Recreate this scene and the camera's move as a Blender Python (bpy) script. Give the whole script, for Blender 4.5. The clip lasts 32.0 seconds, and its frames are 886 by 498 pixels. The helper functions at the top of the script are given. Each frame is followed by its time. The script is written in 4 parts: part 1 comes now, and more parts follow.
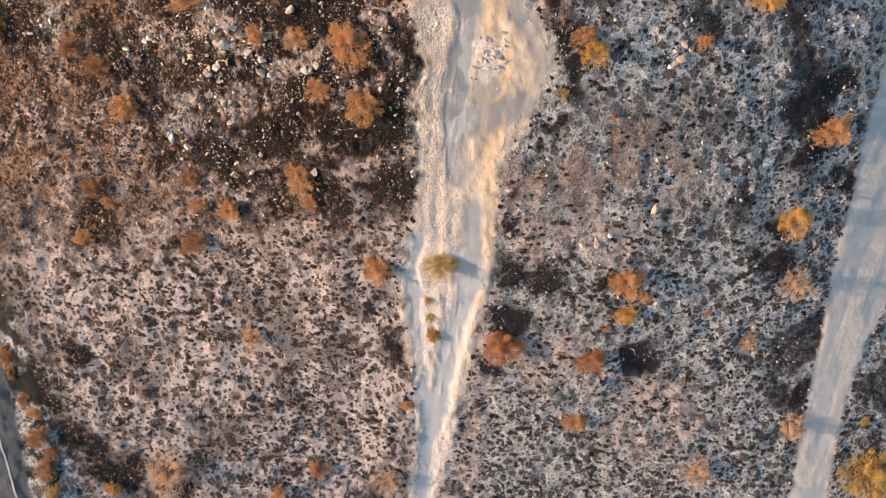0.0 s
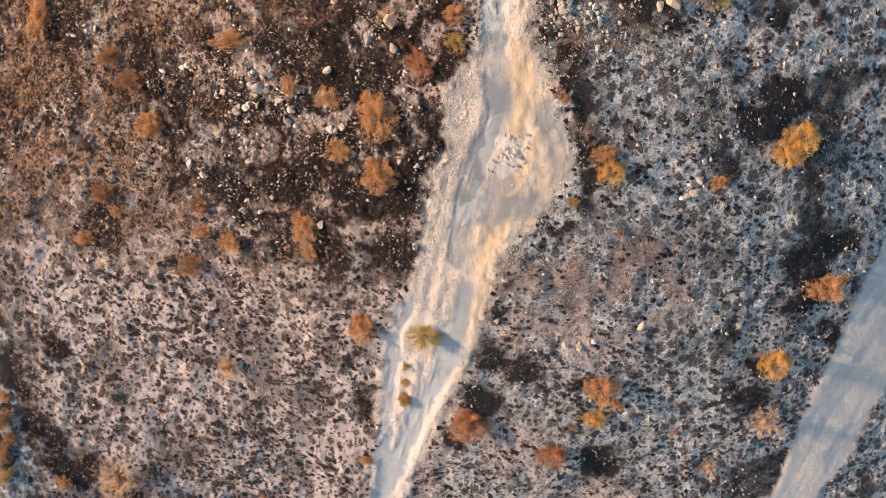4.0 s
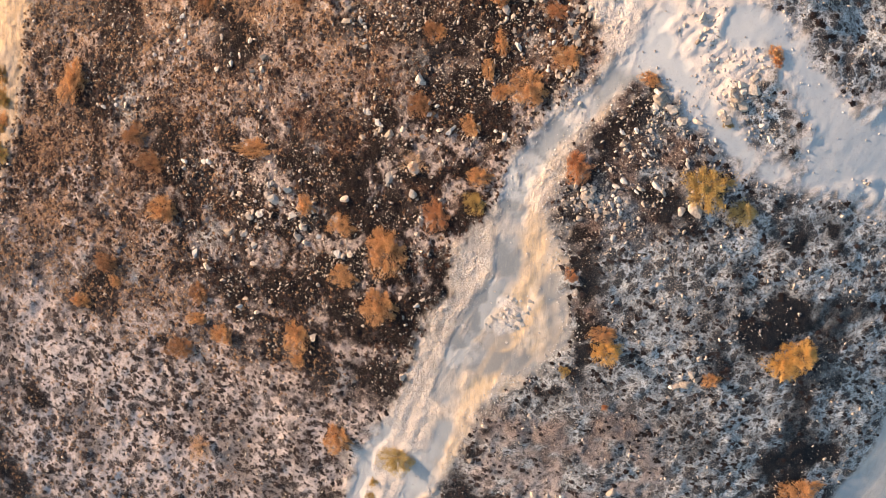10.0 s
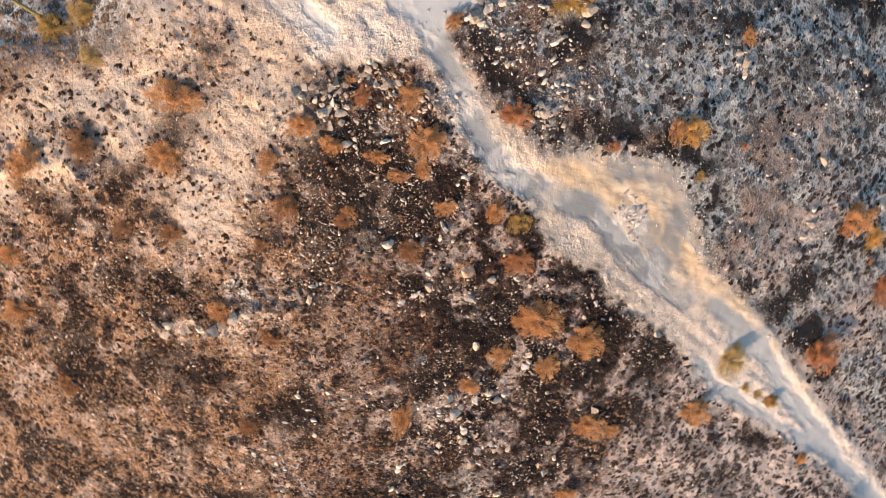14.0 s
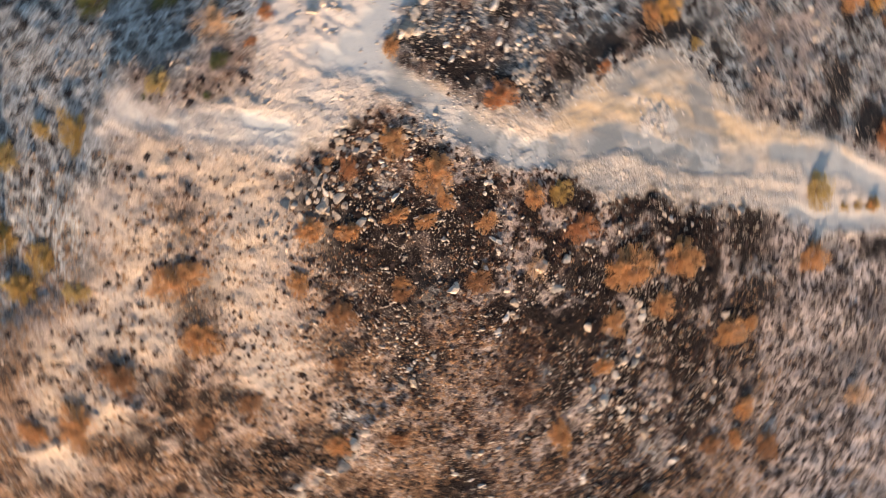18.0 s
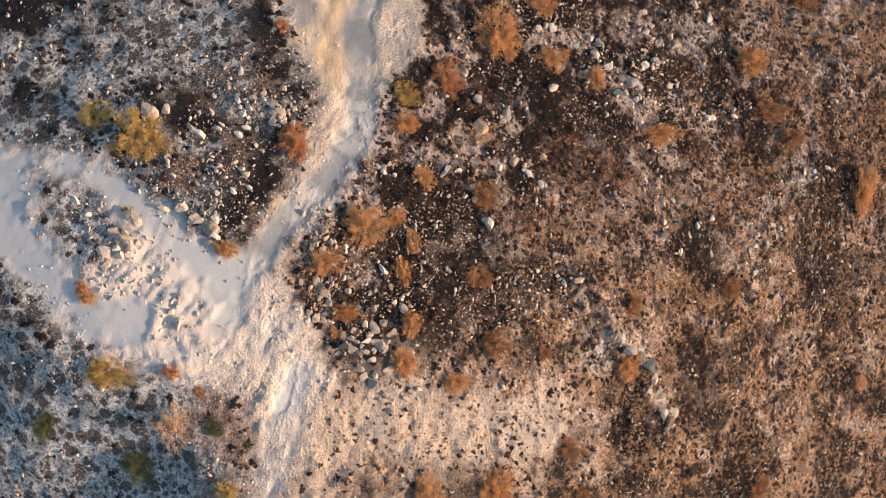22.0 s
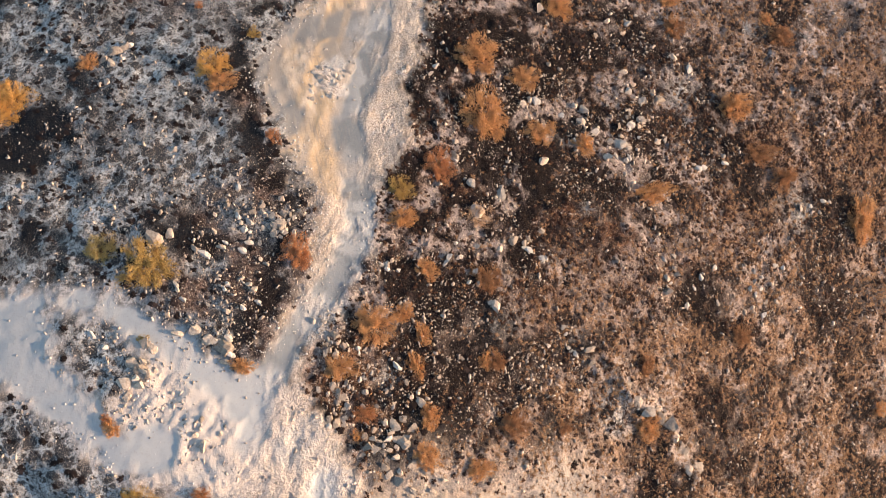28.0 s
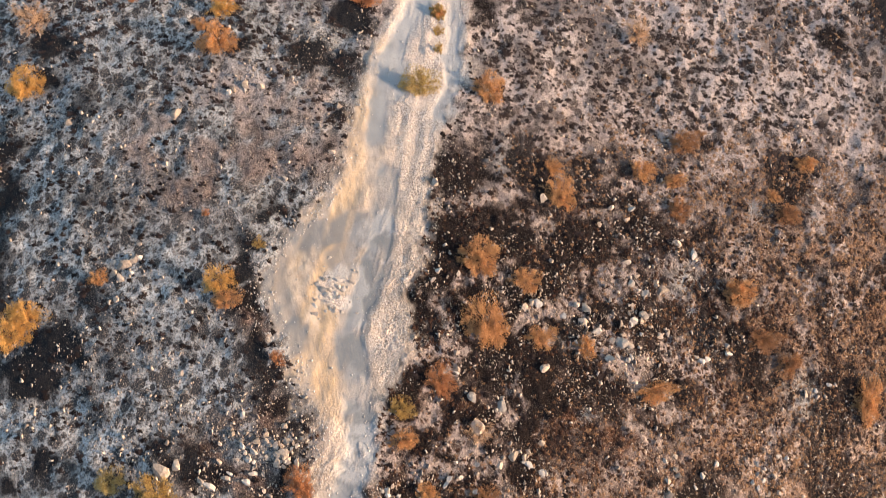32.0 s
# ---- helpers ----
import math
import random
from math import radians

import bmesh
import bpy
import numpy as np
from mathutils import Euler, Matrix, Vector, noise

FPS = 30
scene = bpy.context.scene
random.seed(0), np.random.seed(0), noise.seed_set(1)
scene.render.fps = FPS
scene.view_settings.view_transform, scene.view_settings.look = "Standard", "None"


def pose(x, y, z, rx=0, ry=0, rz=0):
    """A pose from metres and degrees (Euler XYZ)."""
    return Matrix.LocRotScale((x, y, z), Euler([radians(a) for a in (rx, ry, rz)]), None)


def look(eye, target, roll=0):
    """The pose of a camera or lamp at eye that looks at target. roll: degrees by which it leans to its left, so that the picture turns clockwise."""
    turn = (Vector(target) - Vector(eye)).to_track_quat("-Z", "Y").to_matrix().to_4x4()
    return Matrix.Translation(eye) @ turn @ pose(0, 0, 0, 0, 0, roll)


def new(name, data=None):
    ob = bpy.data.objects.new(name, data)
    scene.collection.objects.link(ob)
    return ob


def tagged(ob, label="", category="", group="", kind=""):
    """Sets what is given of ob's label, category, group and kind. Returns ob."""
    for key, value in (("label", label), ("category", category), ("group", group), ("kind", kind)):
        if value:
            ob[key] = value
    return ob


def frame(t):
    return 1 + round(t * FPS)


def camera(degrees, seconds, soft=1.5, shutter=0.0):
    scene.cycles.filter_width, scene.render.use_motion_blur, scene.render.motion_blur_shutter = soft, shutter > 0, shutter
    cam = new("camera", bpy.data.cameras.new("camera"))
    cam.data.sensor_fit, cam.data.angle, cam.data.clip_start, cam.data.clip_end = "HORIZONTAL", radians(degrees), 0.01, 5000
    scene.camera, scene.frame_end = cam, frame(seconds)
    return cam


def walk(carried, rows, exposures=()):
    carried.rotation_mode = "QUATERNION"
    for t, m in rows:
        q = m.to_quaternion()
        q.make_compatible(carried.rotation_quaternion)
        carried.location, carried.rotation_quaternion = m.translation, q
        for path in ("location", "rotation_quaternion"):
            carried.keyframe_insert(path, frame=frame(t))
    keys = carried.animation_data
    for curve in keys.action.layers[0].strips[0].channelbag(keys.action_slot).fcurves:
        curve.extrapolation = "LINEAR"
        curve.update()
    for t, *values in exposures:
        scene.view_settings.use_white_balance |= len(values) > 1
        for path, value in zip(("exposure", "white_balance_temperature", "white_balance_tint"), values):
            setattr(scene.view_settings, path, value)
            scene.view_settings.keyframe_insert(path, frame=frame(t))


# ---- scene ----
# ---- camera ----
cam = camera(64, 32.0, soft=0.8, shutter=0.5)
ROWS = [
    (0, pose(-2.78, -12.76, 43.22, -1.56, -0.70, -21.32)),
    (0.5, pose(-2.62, -12.22, 43.42, -1.40, -0.78, -20.37)),
    (1, pose(-2.38, -11.72, 43.61, -1.25, -0.76, -19.81)),
    (1.5, pose(-2.09, -11.14, 43.72, -1.22, -0.72, -19.38)),
    (2, pose(-1.87, -10.58, 43.79, -1.14, -0.73, -19.20)),
    (2.5, pose(-1.63, -10.17, 43.88, -0.95, -0.62, -19.20)),
    (3, pose(-1.53, -9.65, 43.86, -0.84, -0.67, -16.57)),
    (3.5, pose(-1.58, -9.22, 43.89, -0.62, -0.83, -13.64)),
    (5.5, pose(0.75, -4.70, 43.91, -2.82, 0.97, -0.53)),
    (6, pose(0.40, -4.07, 44.06, -2.70, 0.42, -0.17)),
    (6.5, pose(0.17, -3.41, 44.06, -2.56, 0.10, -0.01)),
    (7, pose(0.10, -2.65, 44.05, -2.52, 0.01, 0.04)),
    (7.5, pose(0.15, -2.00, 43.98, -2.35, 0.06, 0.05)),
    (8, pose(0.09, -1.38, 43.91, -2.12, -0.03, 0.06)),
    (8.5, pose(0.09, -0.69, 43.86, -2.00, -0.02, 0.04)),
    (9, pose(0.00, 0.00, 43.84, -1.85, -0.13, 0.00)),
    (9.5, pose(-0.06, 0.73, 43.83, -1.74, -0.21, -0.04)),
    (10, pose(-0.01, 1.39, 43.83, -1.54, -0.14, -0.12)),
    (10.5, pose(0.03, 2.14, 43.84, -1.46, -0.08, -0.20)),
    (11, pose(-0.05, 2.99, 43.85, -1.47, -0.18, -0.27)),
    (11.5, pose(-0.28, 4.04, 43.86, -1.66, -0.68, -10.70)),
    (12, pose(-0.23, 4.95, 43.84, -1.68, -0.74, -18.24)),
    (12.5, pose(-0.17, 5.81, 43.81, -1.71, -0.77, -24.01)),
    (13, pose(-0.26, 6.55, 43.80, -1.49, -0.87, -30.57)),
    (13.5, pose(-0.16, 7.17, 43.70, -1.17, -0.83, -53.71)),
    (14, pose(-0.19, 7.72, 43.55, -0.87, -0.71, -75.40)),
    (14.5, pose(0.35, 8.32, 43.59, -1.23, -0.33, -77.12)),
    (16.5, pose(2.45, 10.04, 42.61, -1.99, -0.34, -87.86)),
    (17, pose(2.49, 10.58, 41.91, -2.04, -0.83, -87.98)),
    (17.5, pose(2.42, 10.79, 41.23, -2.03, -0.98, -88.63)),
    (18, pose(2.29, 10.74, 40.24, -1.55, -1.29, -107.88)),
    (18.5, pose(2.28, 10.43, 39.49, -1.64, -1.17, -132.08)),
    (19, pose(2.23, 10.06, 38.89, -1.78, -0.98, -144.31)),
    (19.5, pose(2.09, 10.12, 38.61, -1.71, -0.72, -144.70)),
    (20, pose(2.05, 10.11, 38.53, -1.71, -0.61, -145.71)),
    (20.5, pose(2.12, 9.79, 38.42, -2.23, -0.94, -163.68)),
    (21, pose(1.94, 9.68, 38.36, -2.34, -1.00, -175.26)),
    (21.5, pose(1.73, 9.55, 38.41, -2.56, -0.91, -183.33)),
    (22, pose(1.69, 9.50, 38.44, -2.69, -1.00, -188.45)),
    (22.5, pose(1.65, 9.55, 38.49, -2.70, -0.99, -191.67)),
    (23, pose(1.61, 9.49, 38.52, -2.85, -0.97, -193.71)),
    (23.5, pose(1.55, 9.51, 38.58, -2.83, -0.85, -194.65)),
    (24, pose(1.53, 9.44, 38.62, -2.83, -0.79, -194.75)),
    (24.5, pose(1.61, 9.42, 38.66, -2.54, -0.84, -194.87)),
    (26.5, pose(0.85, 7.82, 38.81, -2.24, -0.05, -194.76)),
    (27, pose(0.88, 7.11, 38.83, -2.14, -0.31, -194.74)),
    (27.5, pose(0.98, 6.56, 38.90, -1.58, -0.60, -194.72)),
    (28, pose(0.78, 5.64, 38.92, -1.54, -0.59, -194.71)),
    (28.5, pose(0.43, 4.52, 38.97, -1.66, -0.47, -194.68)),
    (29, pose(0.09, 3.35, 38.97, -1.70, -0.37, -194.60)),
    (29.5, pose(-0.32, 2.16, 39.02, -1.63, -0.22, -194.63)),
    (30, pose(-0.89, 0.70, 39.04, -1.79, 0.05, -194.58)),
    (30.5, pose(-1.73, -0.85, 39.03, -2.03, 0.63, -194.54)),
    (31, pose(-2.40, -2.71, 39.02, -2.46, 0.89, -194.47)),
    (31.5, pose(-3.06, -4.45, 38.92, -2.53, 1.18, -194.51)),
    (32, pose(-3.45, -6.24, 38.94, -2.46, 1.10, -194.60)),
]
walk(cam, ROWS, exposures=[(0, 1.44), (9, 1.49), (13, 1.47), (17, 1.27), (19, 1.24), (24, 1.24), (27, 1.3), (31, 1.43), (32, 1.43)])

# ---- light ----
SUN_HEIGHT, SUN_FROM = 11.5, 161.0   # degrees over the horizon; direction it stands in, from +x towards +y
world = bpy.data.worlds.new("sky")
scene.world = world
world.use_nodes = True
wn, wl = world.node_tree.nodes, world.node_tree.links
sky = wn.new("ShaderNodeTexSky")
sky.sky_type = "NISHITA"
sky.sun_disc = False
sky.sun_elevation = radians(SUN_HEIGHT)
sky.sun_rotation = radians(90.0 - SUN_FROM)
wl.new(sky.outputs[0], wn["Background"].inputs[0])
wn["Background"].inputs[1].default_value = 0.132
sun = new("sun", bpy.data.lights.new("sun", "SUN"))
sun.data.energy, sun.data.angle, sun.data.color = 4.35, radians(0.6), (1.0, 0.69, 0.475)
_dir = Vector((math.cos(radians(SUN_FROM)), math.sin(radians(SUN_FROM)), math.tan(radians(SUN_HEIGHT))))
sun.matrix_world = look(_dir * 200, (0, 0, 0))

# ---- plan ----
TRACK = [
    (-15.2, -37.5), (-12.7, -32.6), (-10.3, -27.9), (-8.0, -22.1), (-7.2, -17.9), (-6.6, -14.9), (-3.7, -11.6), (-1.4, -6.0),
    (0.3, -2.9), (0.7, 0.7), (2.7, 2.1), (3.5, 3.4), (4.3, 6.0), (5.8, 7.8), (8.2, 9.8), (9.6, 12.2), (11.5, 9.9),
    (9.4, 8.5), (7.7, 6.8), (6.7, 4.6), (6.5, 2.4), (7.2, -1.0), (7.8, -2.8), (8.2, -5.3), (6.6, -7.7), (4.5, -9.0),
    (2.3, -11.2), (0.3, -16.7), (-1.3, -19.3), (-4.1, -23.5), (-7.4, -29.0), (-10.5, -33.4), (-12.8, -37.5),
]
PAD = [
    (9.4, 10.5), (11.6, 9.9), (13.3, 8.1), (15.7, 5.3), (18.3, 4.0), (22.2, 3.1), (26, 2.0), (34, 4), (40, 14), (30, 14),
    (25, 9), (22.7, 7.6), (20.9, 9.8), (19.0, 12.2), (17.1, 14.3), (14.4, 15.2), (11.9, 16.5), (11.3, 19.8), (13.1, 23.0),
    (12.0, 24.0), (9.5, 20.2), (7.2, 16.7), (8.0, 14.0),
]
ISLAND = [(20.0, 4.9), (17.8, 5.4), (16.4, 6.7), (16.0, 7.9), (16.9, 9.3), (17.8, 10.5), (18.9, 8.5), (19.8, 6.8)]
ROAD = [
    (13.5, -50), (16.2, -43.7), (18.9, -37.2), (21.3, -32.0), (23.7, -25.0), (25.4, -20.5), (27.0, -16.0), (28.3, -12.9),
    (28.4, -4), (25.5, 3.5), (32, 8), (34, -8), (31.5, -18), (29.4, -25), (26.9, -30.4), (25.3, -32.7), (22.7, -36.7),
    (19.2, -44.9), (17, -50),
]
LANES_AND_SHADE = [
    [(12.0, 11.4), (10.3, 10.0), (7.7, 7.7), (5.5, 6.1), (4.3, 4.4), (4.1, 2.1), (4.1, 0.0), (4.0, -1.7), (3.1, -3.2), (1.8, -4.6),
     (1.1, -6.3), (0.5, -8.4), (0.2, -10.0)],
    [(0.1, -12.6), (-0.3, -14.2), (-1.0, -15.8), (-1.7, -17.3), (-3.3, -19.4), (-4.7, -21.3), (-6.5, -24.2), (-8.1, -26.6), (-10.2, -30.1),
     (-11.6, -32.8), (-14, -37)],
    [(-4.3, -13.0), (-5.3, -14.5), (-6.1, -17.4), (-7.0, -20.0), (-8.0, -23.6), (-8.9, -27.4)],
    [(7.0, -2.0), (7.6, -4.2), (7.7, -5.7), (6.6, -7.5), (4.4, -7.4), (2.6, -7.3), (1.1, -6.6)],
    [(30, 7), (24, 5.4), (21.7, 4.7), (19.5, 4.5), (17.4, 4.9), (15.7, 5.9), (13.9, 7.9), (12.4, 9.7)],
    [(24, 5.4), (22.0, 6.6), (20.7, 8.5), (19.5, 10.5), (18.0, 12.2), (16.2, 12.3)],
    [(9.1, 16.2), (9.8, 17.9), (10.8, 20.4), (12.3, 22.8)],
    [(10.2, 9.8), (11.1, 11.4), (12.2, 13.3)],
    # no lane: olive shrub's shadow on the track, painted in lane grey
    [(-1.6, -17.0), (-1.2, -15.6)],
    [(3.6, -5.6), (2.6, -6.6)],
]
WIDTHS = (0.8, 0.75, 0.65, 0.95, 1.2, 0.95, 0.7, 0.6, 1.2, 1.1)
WORN = (1, 1, 1, 0.85, 1, 1, 0.8, 0.7, 1, 0.7)
# the slope that falls away behind the crest
BEYOND = [(2, 60), (2.8, 35), (4.2, 28.8), (7.9, 27.4), (11.2, 24.3), (13.6, 22.2), (13.4, 18.5), (15.5, 16), (18.6, 14.3), (22, 10.5), (60, 13), (60, 60)]
# the paved road along the foot of the slope: edge of the tar, and of the sandy verge above it
TAR_Y, TAR_X = [-60, -20.6, -11.6, 3.7, 9.8, 17.2, 40], [-50, -41.0, -38.4, -35.3, -34.6, -33.8, -31]
VERGE_X = [-40, -36.0, -35.6, -33.8, -31.2, -30.2, -26]


def soft_step(a, b, v):
    s = np.clip((v - a) / (b - a), 0, 1)
    return s * s * (3 - 2 * s)


def grain(x, y, size, seed=0):
    """Smooth random values from 0 to 1 on a lattice of that size."""
    u, v = np.asarray(x, float) / size + 37.3 * seed, np.asarray(y, float) / size - 18.7 * seed
    iu, iv = np.floor(u), np.floor(v)
    fu, fv = u - iu, v - iv
    fu, fv = fu * fu * (3 - 2 * fu), fv * fv * (3 - 2 * fv)

    def at(a, b):
        h = np.sin(a * 127.1 + b * 311.7 + seed * 74.7) * 43758.5453
        return h - np.floor(h)
    low = at(iu, iv) * (1 - fu) + at(iu + 1, iv) * fu
    high = at(iu, iv + 1) * (1 - fu) + at(iu + 1, iv + 1) * fu
    return low * (1 - fv) + high * fv


def layers(x, y, size, seed=0, n=4):
    total, weight, out = 0.0, 1.0, 0.0
    for k in range(n):
        out = out + weight * grain(x, y, size / 2 ** k, seed + 3 * k)
        total, weight = total + weight, weight * 0.55
    return out / total


def inside(poly, x, y):
    """Signed distance to the outline, positive within it."""
    x, y = np.asarray(x, float), np.asarray(y, float)
    best, odd = np.full(x.shape, 1e9), np.zeros(x.shape, bool)
    for (ax, ay), (bx, by) in zip(poly, poly[1:] + poly[:1]):
        dx, dy = bx - ax, by - ay
        s = np.clip(((x - ax) * dx + (y - ay) * dy) / (dx * dx + dy * dy + 1e-9), 0, 1)
        best = np.minimum(best, np.hypot(x - ax - s * dx, y - ay - s * dy))
        odd ^= ((ay > y) != (by > y)) & (x < (bx - ax) * (y - ay) / (by - ay + 1e-12) + ax)
    return np.where(odd, best, -best)


def from_line(line, x, y):
    x, y = np.asarray(x, float), np.asarray(y, float)
    best = np.full(x.shape, 1e9)
    for (ax, ay), (bx, by) in zip(line, line[1:]):
        dx, dy = bx - ax, by - ay
        s = np.clip(((x - ax) * dx + (y - ay) * dy) / (dx * dx + dy * dy + 1e-9), 0, 1)
        best = np.minimum(best, np.hypot(x - ax - s * dx, y - ay - s * dy))
    return best


def blobs(spots, x, y):
    out = np.zeros(np.shape(x))
    for sx, sy, r in spots:
        out = np.maximum(out, np.exp(-((x - sx) ** 2 + (y - sy) ** 2) / (r * r)))
    return out


def hill(x, y):
    """The broad shape of the hillside."""
    u, v = 1.8 * np.tanh(np.asarray(x, float) / 36), 1.8 * np.tanh(np.asarray(y, float) / 36)
    return (-0.842 + 6.123 * u + 6.476 * v + -1.549 * u * u + 1.545 * u * v + -2.754 * v * v + -0.684 * u ** 3 + -1.217 * u * u * v + -0.679 * u * v * v + -0.456 * v ** 3)


# charred spots; some, as (-9.6, 5.9) and (-24.6, 11.3), are shrub shadows painted black
CHAR_SHADE_A = [
    (20.8, -4.1, 1.1), (18.8, -5, 0.9), (19.5, -3.4, 0.7), (23, -14.3, 1.3), (22.4, -16.6, 1.1), (25, -13.4, 1.1), (14.3, 1.3, 0.7), (12.9, 2.6, 1),
    (11.9, 3.6, 0.6), (8.5, -4.9, 0.5), (2.3, -12.1, 0.8), (1.8, -14.4, 0.7), (0.8, -17.8, 1.2), (-2.3, -6.1, 1.3), (-1.5, -3.7, 1.5), (-3.2, -9.4, 1.2),
    (-5.2, -8.7, 1.2), (-8.8, -7.2, 1.2), (-7, -3.8, 1), (-11.8, -2.7, 1.2), (-12.2, -7.3, 1.1), (-9.6, 5.9, 1.1), (-8.1, 4.4, 1.3), (-5.8, 4, 1.1),
    (-17.7, 4.7, 1.5), (-19.3, 7.5, 0.9), (-24.6, 11.3, 1.6), (-25.4, -3.4, 1.6), (-20.9, -6.7, 0.5), (-32.1, -11.5, 0.9),
]
CHAR_B = [
    (-34.7, -21.2, 1.4), (6.4, 8.7, 0.8), (3.9, 8.5, 0.7), (2.9, 9.8, 0.4), (-3.6, 3.2, 0.9), (-14, -3.2, 1), (0.3, -1.4, 1.1), (20.4, 0.7, 0.7),
    (22.5, 1.1, 0.6), (13.9, 2.3, 0.7), (7.8, 12.9, 0.7), (0.4, 13.4, 0.7), (-2.2, 16.6, 0.8), (-14, 15.6, 0.7), (-7.7, 23.4, 0.9), (-3, 23.5, 0.8),
    (-23, 23.9, 1.1), (-15.2, 28.3, 1.2), (2.8, 22.4, 1.2), (3.7, 10.4, 0.9), (5.3, 15.4, 0.6), (19.2, -4.9, 1.4), (-18.8, 7.2, 0.8), (-12.8, 13.9, 1.1),
    (2, 23.7, 1.3), (5.8, 22.6, 0.6), (1.6, 27.9, 0.8), (-13.9, 28.1, 1.2), (-7.3, 22.6, 0.7), (-2.2, 26.9, 0.7),
]
CHAR_C = [
    (-13.4, 35.4, 0.6), (1.9, 15.7, 0.6), (-8, -1.4, 1.5), (24, -13.5, 1.7), (23, -15.7, 1.3), (19.5, -21.2, 1.1), (19.2, -23.6, 1.1), (1.1, -17.4, 1.2),
    (3.2, -18.7, 1.2), (8, -27.7, 1.2), (7.3, -20.7, 0.8), (-8.9, -20.2, 1.1), (-2.9, -24, 0.5), (-1.6, -20.1, 0.4), (-35.6, -17.9, 1.3), (-34.4, -19.5, 1.3),
    (-33.2, -22, 1.6), (-36.5, -13, 1.6), (-37.9, -12, 1), (24.7, -19.8, 0.7), (19.3, -35.3, 1), (-0.1, -21.1, 1.3), (-29.5, -24.6, 0.8), (3.6, 14.4, 1.6),
    (1, 25.3, 1.2),
]
# low banks, steep on the sunny side and painted pale there as sunlit, high side to the east
BANKS = [
    [(-7.0, 15.6), (-7.3, 17.1), (-7.8, 18.0), (-9.1, 19.2), (-9.4, 20.3), (-8.7, 21.1), (-9.5, 21.9), (-10.3, 22.7), (-9.9, 23.4)],
    [(-2.2, 28.5), (-1.3, 29.6), (-2.0, 31.0), (-2.9, 33.1), (-2.8, 35.1)],
]


def bank_side(x, y):
    """Distance from the nearest bank's lip, positive on the high side, and its reach."""
    x, y = np.asarray(x, float), np.asarray(y, float)
    best, side = np.full(x.shape, 1e9), np.ones(x.shape)
    for line in BANKS:
        for (ax, ay), (bx, by) in zip(line, line[1:]):
            dx, dy = bx - ax, by - ay
            s = np.clip(((x - ax) * dx + (y - ay) * dy) / (dx * dx + dy * dy), 0, 1)
            d = np.hypot(x - ax - s * dx, y - ay - s * dy)
            near = d < best
            side = np.where(near, np.where(dx * (y - ay) - dy * (x - ax) < 0, 1.0, -1.0), side)
            best = np.minimum(best, d)
    return best * side


def zones(x, y):
    wob = (layers(x, y, 1.6, 5, 5) - 0.5) * 1.3
    frayed = (layers(x, y, 0.5, 6, 3) - 0.5) * 1.5
    track = soft_step(-0.5, 0.5, inside(TRACK, x, y) + wob * 1.2 + frayed)
    loose = 1.2 * soft_step(15.5, 18, y)
    pad = soft_step(-0.6 - loose, 0.6 + loose * 0.6, np.minimum(inside(PAD, x, y), -inside(ISLAND, x, y)) + wob + frayed)
    road = soft_step(-0.2, 0.3, inside(ROAD, x, y) + wob * 0.5)
    lane = np.zeros(np.shape(x))
    for line, half, worn in zip(LANES_AND_SHADE, WIDTHS, WORN):
        lane = np.maximum(lane, worn * soft_step(half + 0.35, half - 0.3, from_line(line, x, y) + wob * 0.6 + frayed * 0.35))
    return track, pad, road, lane, wob


def brown(x, y):
    """Where the slope is brown scrub and not ash or pale soil."""
    side = x - np.interp(y, [-38, -20, -8, 0, 8, 16, 22, 24, 28, 35], [-11, -2, 2, 5, 9, 13, 13, 10.5, 5, 3])
    return soft_step(1, -3, side) * soft_step(-14, -6, y + 0.35 * x)


